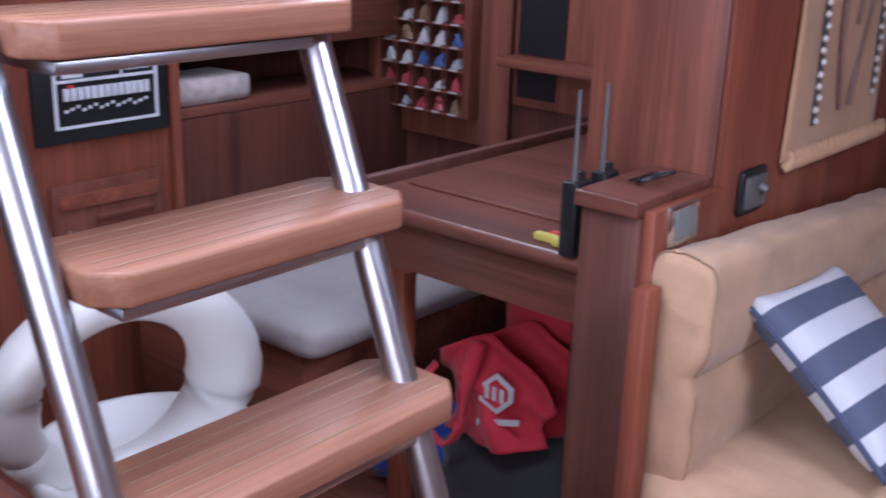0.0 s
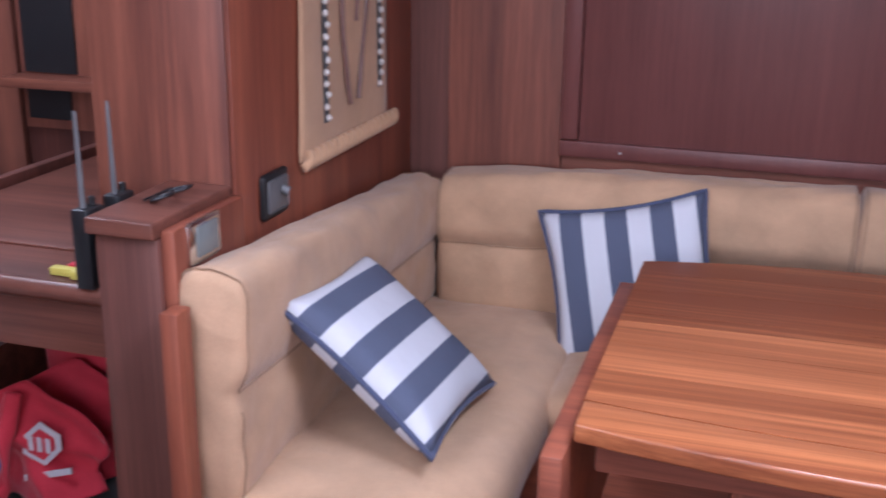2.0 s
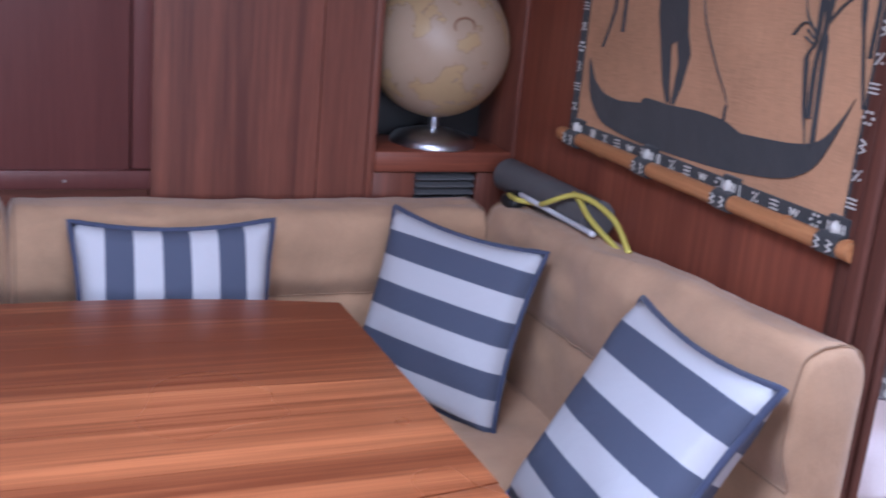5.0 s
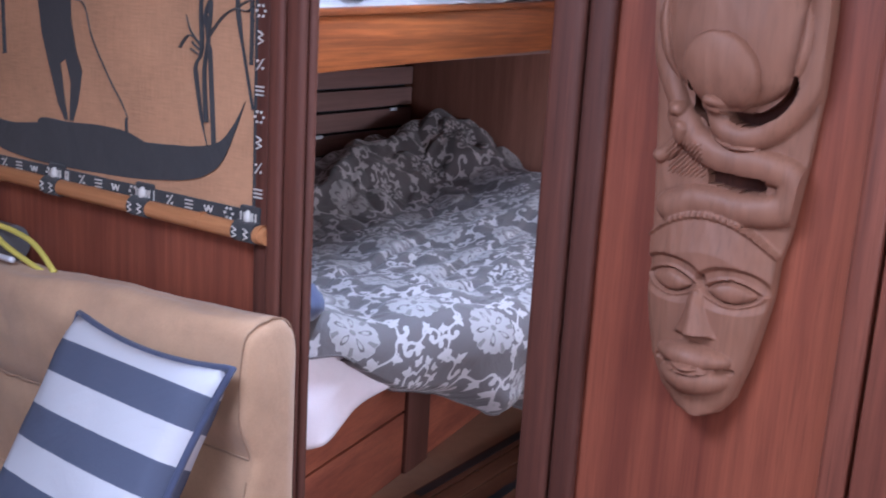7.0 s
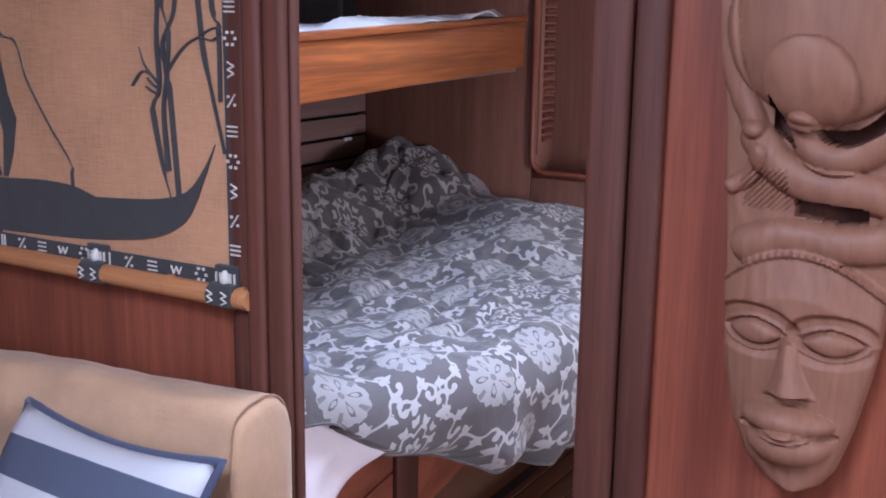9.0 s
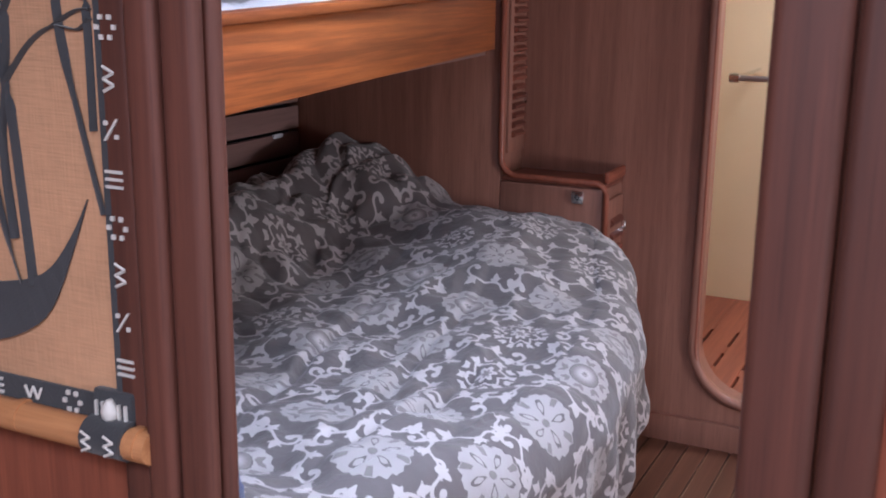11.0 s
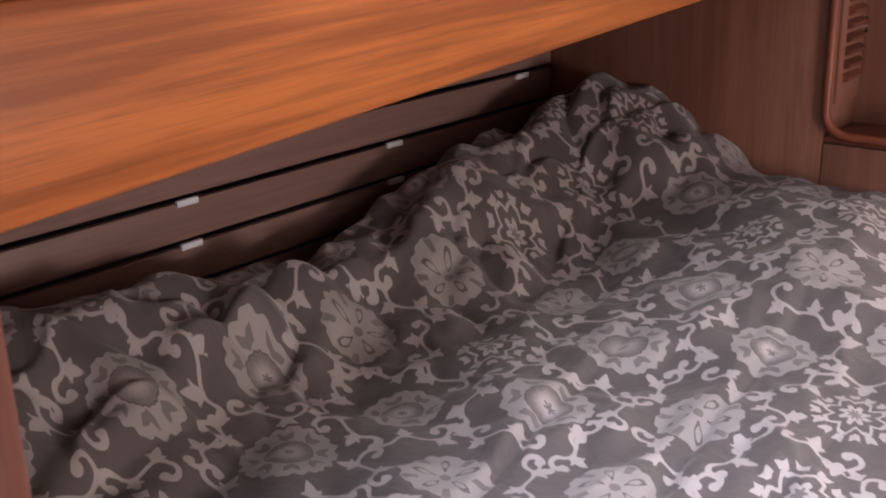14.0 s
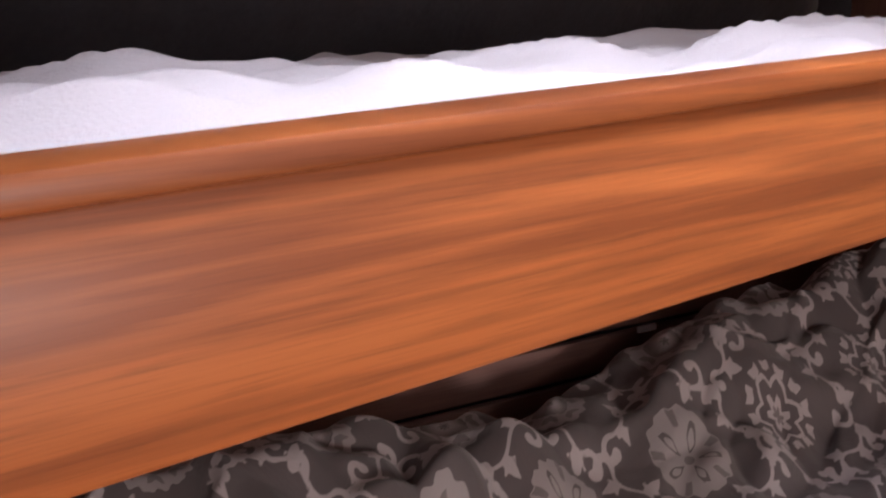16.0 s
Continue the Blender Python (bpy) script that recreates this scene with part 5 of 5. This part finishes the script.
# hull slats behind the lower berth, with small metal clips
slats = thing("hull_slats", "dark horizontal hull slats behind the berth", "slats", (2.5, 2.76, 0.7), kind="structure")
for k in range(7):
    z = 0.73 + k * 0.076
    part("slat", box(1.535, 3.428, 2.735, 2.752, z, z + 0.066, 0.004, 2), dark_x, slats)
for x, z in ((1.93, 0.873), (1.93, 0.948), (2.39, 0.873), (2.39, 0.948), (2.89, 0.948), (2.89, 0.873), (3.31, 1.022), (2.05, 1.022)):
    part("clip", box(x - 0.022, x + 0.022, 2.726, 2.7345, z - 0.006, z + 0.006, 0.002, 1), label_white, slats)

# berth base
berth = thing("berth_base", "dark mahogany drawer front of the lower berth", "berth", (2.5, 2.2, 0.19))
for a, b, lo, hi in ((1.54, 2.29, 0.189, 0.366), (1.54, 2.29, 0.372, 0.60), (2.42, 3.42, 0.189, 0.60)):
    part("front", prism([(a, board_y(a)), (b, board_y(b)), (b, board_y(b) + 0.025), (a, board_y(a) + 0.025)], "z", lo, hi, 0.003), red_x, berth)
part("post", prism([(2.292, board_y(2.3) - 0.012), (2.418, board_y(2.41) - 0.012), (2.418, board_y(2.41) + 0.03), (2.292, board_y(2.3) + 0.03)], "z", 0.189, 0.60, 0.004), trim_z, berth)
part("mattress_board", prism([(1.54, 1.80), (1.90, 1.72), (2.25, 1.60), (3.42, 1.68), (3.42, 2.72), (1.54, 2.72)], "z", 0.602, 0.625), dark_x, berth)
part("mattress", prism([(1.55, 1.80), (1.92, 1.73), (2.26, 1.61), (3.41, 1.69), (3.41, 2.71), (1.55, 2.71)], "z", 0.626, 0.72, 0.02, 3), pink_sheet, berth)


def inboard(x):
    pts = [(1.62, 1.80), (1.8, 1.72), (2.0, 1.61), (2.2, 1.52), (2.5, 1.475), (2.9, 1.52), (3.2, 1.63), (3.42, 1.76)]
    for (a, p), (b, q) in zip(pts, pts[1:]):
        if a <= x <= b:
            s = (x - a) / (b - a)
            s = s * s * (3 - 2 * s) * 0.5 + s * 0.5
            return p + (q - p) * s
    return pts[0][1] if x < pts[0][0] else pts[-1][1]


def bed_height(x, y):
    z = 0.742 + 0.03 * min(1, max(0, (x - 2.2) / 1.0))
    z += 0.185 * math.exp(-((x - 3.33) / 0.20) ** 2 - ((y - 2.44) / 0.22) ** 2)
    z += 0.045 * math.exp(-((x - 3.2) / 0.35) ** 2 - ((y - 2.05) / 0.25) ** 2)
    z += 0.075 * math.exp(-((x - 3.25) / 0.4) ** 2 - ((y - 1.88) / 0.28) ** 2)
    z += 0.16 * math.exp(-((y - 2.57) / 0.165) ** 2) * (0.85 + 0.3 * math.sin(x * 7.0))
    z += 0.055 * math.exp(-((x - 1.82) / 0.12) ** 2 - ((y - 1.95) / 0.3) ** 2)
    ridge = abs((y - 2.38) - 0.12 * math.sin(x * 3.1))
    z += 0.022 * math.exp(-(ridge / 0.035) ** 2)
    z += 0.022 * noise.noise(Vector((x * 4, y * 4, 0))) + 0.016 * noise.noise(Vector((x * 9 + y * 5, y * 8 - x * 3, 2)))
    bunch = 0.3 + math.exp(-((y - 2.5) / 0.22) ** 2)
    z += 0.022 * bunch * (abs(noise.noise(Vector((x * 7 + y * 3, y * 9 - x * 4, 8)))) * 2 - 0.4)
    crease = abs(noise.noise(Vector((x * 5 - y * 2, y * 6 + x * 2, 17))))
    z += 0.006 * math.exp(-(crease / 0.09) ** 2) * (0.4 + bunch)
    z += 0.008 * noise.noise(Vector((x * 6 + y * 14, y * 20 - x * 9, 5)))
    for start, lean, mid in ((2.02, 0.17, 2.35), (1.83, 0.10, 2.55), (1.72, -0.12, 2.3)):
        off = y - start - lean * (x - 2.4) - 0.03 * noise.noise(Vector((x * 3, start, 0)))
        z -= 0.011 * math.exp(-(off / 0.010) ** 2 - ((x - mid) / 0.32) ** 2) - 0.007 * math.exp(-((off - 0.028) / 0.02) ** 2 - ((x - mid) / 0.32) ** 2)
    return z



def lap_of(x):
    return 0.05 + 0.20 * min(1, max(0, (x - 1.72) / 0.45)) + 0.17 * min(1, max(0, (x - 2.2) / 0.8))


def duvet_at(u, v):
    x = 1.66 + u * 1.77
    e = inboard(x)
    lap = lap_of(x)
    r = 0.11
    total = lap + (2.70 - e - r)
    s = v * total
    fold = 0.026 * math.sin(x * 26 + 2 * math.sin(x * 5)) + 0.014 * noise.noise(Vector((x * 9, 0, 1)))
    arc = r * math.pi / 2
    if s < lap - arc * 0.6:
        k = (lap - arc * 0.6 - s)
        y, z = e - 0.015 + fold * min(1, k * 5), bed_height(x, e + r) - r - k
        y += 0.03 * k + 0.05 * max(0, (k / (lap - arc * 0.6 + 1e-6) - 0.6) / 0.4) ** 2 + 0.022 * noise.noise(Vector((x * 15, k * 10, 4))) * min(1, k * 6)
        z += 0.03 * noise.noise(Vector((x * 6, 3, 9))) * min(1, k * 4)
    elif s < lap + arc * 0.4:
        a = (s - (lap - arc * 0.6)) / arc * math.pi / 2
        y, z = e - 0.015 + r * (1 - math.cos(a)), bed_height(x, e + r) - r + r * math.sin(a)
    else:
        y = e - 0.015 + r + (s - lap - arc * 0.4)
        z = bed_height(x, y)
    if u < 0.06:
        z -= 0.05 * (1 - u / 0.06) ** 2
    return (x, y, z)


def duvet_uv(u, v):
    x = 1.66 + u * 1.77
    e = inboard(x)
    return (x, v * (lap_of(x) + 2.70 - e - 0.11) - lap_of(x) + e)


def curl(x, y, way, turn, r, span, w0, w1):
    """Discs along a hook that winds inwards from (x, y); way: where it sets off."""
    out = []
    for k in range(25):
        s = k / 24
        out.append((x, y, w0 + (w1 - w0) * s))
        x, y = x + math.cos(way) * r * span / 24 * (1 - 0.5 * s), y + math.sin(way) * r * span / 24 * (1 - 0.5 * s)
        way += turn * span / 24
    return out + [(x, y, w1 * 1.5)]


def frond(x, y, way, size):
    """Discs of a ragged leaf with a long middle lobe and two short ones."""
    out = []
    for off, long_, fat in ((0.0, 1.0, 0.27), (0.85, 0.62, 0.22), (-0.85, 0.62, 0.22)):
        for k in range(13):
            s = k / 12
            a = way + off * (0.4 + 0.6 * s)
            out.append((x + math.cos(a) * s * size * long_, y + math.sin(a) * s * size * long_, max(0.0022, fat * size * long_ * math.sin(math.pi * (0.12 + 0.86 * s)))))
    return out


def scroll_field(spot):
    """How far each place of the cloth lies outside the printed scrolls between the flower heads, in metres."""
    far = np.full(len(spot), 0.05)
    rnd_ = random.Random(11)
    for row in range(2, 18):
        for col in range(5, 19):
            cx, cy = (col + 0.5 - 0.5 * (row % 2)) * PITCH, (row + 0.5) * TALL
            for mx, my, lean in ((cx + PITCH / 2, cy, 1.57), (cx + PITCH / 4, cy + TALL / 2, 2.62), (cx - PITCH / 4, cy + TALL / 2, 0.52)):
                side, lean = rnd_.choice((-1, 1)), lean + rnd_.uniform(-0.35, 0.35) + rnd_.choice((0, math.pi))
                long_ = rnd_.uniform(0.030, 0.044)
                dots = []
                for k in range(41):
                    t = -long_ + 2 * long_ * k / 40
                    dots.append((t, side * 0.011 * math.sin(t / long_ * 2.6), 0.0027))
                e = side * 0.011 * math.sin(2.6)
                dots += curl(long_, e, -0.5 * side, side * rnd_.choice((1, -1)), 0.015, rnd_.uniform(3.4, 4.4), 0.0032, 0.0048)
                dots += curl(-long_, -e, math.pi - 0.5 * side, side, 0.014, rnd_.uniform(3.0, 4.2), 0.0032, 0.0048)
                dots += frond(-long_ * 0.5, -side * 0.010, -side * rnd_.uniform(0.9, 1.9), rnd_.uniform(0.021, 0.032))
                dots += frond(long_ * 0.45, side * 0.010, side * rnd_.uniform(0.9, 1.9), rnd_.uniform(0.021, 0.032))
                if rnd_.random() < 0.6:
                    dots += curl(0.0, 0.0, side * 1.9, -side, 0.012, 3.6, 0.0030, 0.0045)
                if rnd_.random() < 0.5:
                    dots += frond(long_ + 0.012, e, rnd_.uniform(-0.6, 0.6), 0.024)
                c, s_ = math.cos(lean), math.sin(lean)
                near_ = np.nonzero((abs(spot[:, 0] - mx) < 0.10) & (abs(spot[:, 1] - my) < 0.10))[0]
                if not len(near_):
                    continue
                d = spot[near_] - (mx, my)
                a, b = d[:, 0] * c + d[:, 1] * s_, d[:, 1] * c - d[:, 0] * s_
                best = far[near_]
                for px, py, w in dots:
                    best = np.minimum(best, np.hypot(a - px, b - py) - w)
                far[near_] = best
    return far


duvet = thing("duvet", "rumpled grey-brown duvet printed with pale flowers on the lower berth", "duvet", (2.5, 2.1, 0.72))
cover = part("cover", sheet(470, 350, duvet_at, 0.006, duvet_uv), flowers, duvet, smooth=180)
uvs = np.empty(len(cover.data.loops) * 2, "f")
cover.data.uv_layers[0].data.foreach_get("uv", uvs)
corner_of = np.empty(len(cover.data.loops), "i")
cover.data.loops.foreach_get("vertex_index", corner_of)
spot = np.zeros((len(cover.data.vertices), 2))
spot[corner_of] = uvs.reshape(-1, 2)
cover.data.attributes.new("scrolls", "FLOAT", "POINT").data.foreach_set("value", scroll_field(spot).astype("f"))
part("hem", tube([duvet_at(k / 240, 0.0) for k in range(241)], 0.003, 6), hem_cloth, duvet, smooth=180)


def hanging_sheet(u, v):
    x = 1.60 + u * 0.42
    y = 1.775 - u * 0.14 + 0.02 * math.sin(u * 13) * (1 - v) + 0.015 * noise.noise(Vector((u * 5, v * 4, 0)))
    low = 0.43 + 0.20 * u + 0.02 * math.sin(u * 9)
    return (x, y + 0.06 * v * v, low + v * (0.735 - low))


solid("bed_sheet", sheet(30, 24, hanging_sheet, 0.006), pink_sheet, "pale crumpled bed sheet hanging from the berth", "sheet", smooth=180)
solid("navy_garment", puff(1.70, 1.80, 1.74, 1.84, 0.775, 0.83, 0.02, 0.02, 20, 0.02, 0.01), navy, "crumpled navy garment on the corner of the berth", "clothing", smooth=180)

# end of the berth: panel, recess with louvres, ledge locker
fwd = thing("berth_end_panel", "mahogany panel at the foot of the berths", "panel", (3.45, 2.4, 0.19), kind="structure")
part("panel", box(3.435, 3.46, 2.085, 2.78, 0.189, TOP - 0.01, 0.003), cabin_z, fwd)
part("return_panel", box(3.462, 3.598, 2.086, 2.106, 0.94, TOP - 0.01, 0.002), cabin_z, fwd)
c = 0.05
rim = [(3.432, 2.082, TOP - 0.03), (3.432, 2.082, 0.95 + c)] + [(3.432, 2.082 - c + c * math.cos(a), 0.948 + c - c * math.sin(a)) for a in [math.pi / 2 * k / 8 for k in range(1, 9)]] + [(3.432, 1.80, 0.946), (3.432, 1.785, 0.938), (3.432, 1.779, 0.92), (3.432, 1.778, 0.6)]
part("edge_trim", tube(rim, 0.009, 8), red_z, fwd, smooth=180)
louvre_door = part("louvre_door", box(3.475, 3.59, 2.078, 2.086, 1.0, 1.8, 0.003), cabin_z, fwd)
for k in range(26):
    part("louvre", prism([(2.079, 1.04 + k * 0.026), (2.066, 1.045 + k * 0.026), (2.066, 1.052 + k * 0.026), (2.079, 1.060 + k * 0.026)], "x", 3.495, 3.57), wood_x, louvre_door)
part("hinge", box(3.58, 3.586, 2.07, 2.078, 1.13, 1.16), chrome, louvre_door)

ledge = thing("ledge_locker", "mahogany locker with a rounded ledge beside the berth", "locker", (3.52, 1.93, 0.19))
part("body", box(3.435, 3.598, 1.785, 2.083, 0.189, 0.93, 0.004), cabin_z, ledge)
part("top", box(3.437, 3.598, 1.783, 2.083, 0.931, 0.944, 0.004), wood_y, ledge)
part("fiddle", box(3.45, 3.598, 1.776, 1.792, 0.945, 0.975, 0.005), red_x, ledge)
ldoor = part("door", box(3.455, 3.585, 1.776, 1.784, 0.45, 0.90, 0.004), cabin_z, ledge)
for k in range(9):
    part("louvre", prism([(1.777, 0.50 + k * 0.04), (1.766, 0.51 + k * 0.04), (1.766, 0.518 + k * 0.04), (1.777, 0.526 + k * 0.04)], "x", 3.475, 3.565), wood_x, ldoor)
part("catch", box(3.570, 3.58, 1.762, 1.776, 0.80, 0.825, 0.002, 1), chrome, ldoor)
part("latch_plate", box(3.4225, 3.4345, 1.838, 1.872, 0.888, 0.922, 0.003), chrome, ledge)
part("latch_eye", tube([(3.4225, 1.855, 0.898), (3.4225, 1.849, 0.906), (3.4225, 1.855, 0.914), (3.4225, 1.861, 0.906), (3.4225, 1.855, 0.898)], 0.002, 6), black_gloss, ledge)

# forward bulkhead with the rounded washroom opening
OY0, OY1, OZ0, OZ1, OR = 0.96, 1.548, 0.345, 1.80, 0.15


def rounded(y0, y1, z0, z1, r, n=10):
    out = []
    for cy, cz, a0 in ((y1 - r, z0 + r, -90), (y1 - r, z1 - r, 0), (y0 + r, z1 - r, 90), (y0 + r, z0 + r, 180)):
        out += [(cy + r * math.cos(radians(a0 + 90 * k / n)), cz + r * math.sin(radians(a0 + 90 * k / n))) for k in range(n + 1)]
    return out


def wall_with_hole(hole, around, x0, x1):
    bm = bmesh.new()
    n = len(hole)
    rows = [[bm.verts.new((x, *p)) for p in ring] for x, ring in ((x0, around), (x0, hole), (x1, hole), (x1, around))]
    for a, b in zip(rows, rows[1:]):
        for k in range(n):
            bm.faces.new((a[k], a[(k + 1) % n], b[(k + 1) % n], b[k]))
    return bm


wash = wall_with_hole(rounded(OY0, OY1, OZ0, OZ1, OR), rounded(0.80, 1.70, 0.22, 1.90, 0.0005), 3.60, 3.66)
box(3.60, 3.66, -1.7, 0.80, 0.1, TOP, bm=wash)
box(3.60, 3.66, 1.70, 3.0, 0.1, TOP, bm=wash)
box(3.60, 3.66, 0.80, 1.70, 0.1, 0.22, bm=wash)
box(3.60, 3.66, 0.80, 1.70, 1.90, TOP, bm=wash)
structure("wall_washroom", wash, cabin_z, "mahogany bulkhead with a rounded opening to the washroom")
frame_t = thing("opening_trim", "rounded mahogany trim round the washroom opening", "trim", (3.6, 1.25, 0.3), kind="structure")
loop = rounded(OY0 - 0.012, OY1 + 0.012, OZ0 - 0.012, OZ1 + 0.012, OR + 0.012)
part("bead", tube([(3.598, *p) for p in loop + loop[:1]], 0.018, 10, squash=0.8), cabin_z, frame_t, smooth=180)
loop = rounded(OY0 - 0.004, OY1 + 0.004, OZ0 - 0.004, OZ1 + 0.004, OR + 0.004)
part("metal_edge", tube([(3.588, *p) for p in loop + loop[:1]], 0.004, 8), red_z, frame_t, smooth=180)
structure("baseboard", box(3.578, 3.6, -1.6, 1.78, 0.19, 0.275, 0.006), cabin_z, "dark mahogany baseboard of the forward cabin")

rail = thing("towel_rail", "slim chrome towel rail on the washroom wall", "towel rail", (4.1, 1.6, 1.25))
part("bar", tube([(4.20, 1.605, 1.178), (4.20, 1.0, 1.178)], 0.009, 12), steel, rail)
part("end_cap", tube([(4.20, 1.635, 1.178), (4.20, 1.605, 1.178)], 0.016, 14), chrome, rail)
part("bracket", tube([(4.20, 1.62, 1.178), (4.62, 1.62, 1.178)], 0.006, 8), chrome, rail)
part("bracket", tube([(4.20, 1.02, 1.178), (4.62, 1.02, 1.178)], 0.006, 8), chrome, rail)

# slotted teak grating
grate = thing("floor_grating", "slotted teak shower grating", "grating", (4.1, 1.2, 0.3), kind="structure")
for k in range(16):
    y0 = 0.45 + k * 0.085
    part("slat", box(3.662, 4.618, y0, y0 + 0.076, 0.302, 0.345, 0.002, 1), red_x, grate)
    for x0, x1 in ((3.662, 3.70), (3.80, 3.86), (3.99, 4.06), (4.22, 4.618)):
        part("bridge", box(x0, x1, y0 + 0.076, y0 + 0.085, 0.302, 0.3445), red_x, grate)

# floor boards of the cabin, dark strips with pale joints
cab = bpy.data.objects["floor_cabin"]
# two dark strips laid just proud of the floor boards
for x0, x1, y in ((2.20, 2.85, 1.742), (2.20, 2.62, 1.583)):
    part("hatch_gap", box(x0, x1, y, y + 0.026, 0.1985, 0.2012), black_gloss, cab)
for k in range(34):
    y0 = -0.19 + k * 0.058
    part("board", box(1.532, 3.598, y0, y0 + 0.052, 0.189, 0.2, 0.001, 1), teak_x, cab)
sal = bpy.data.objects["floor_saloon"]
for k in range(38):
    y0 = -1.68 + k * 0.12
    part("board", box(-3.12, 1.472, y0, y0 + 0.117, -0.013, -0.002, 0.001, 1), wood_x, sal)
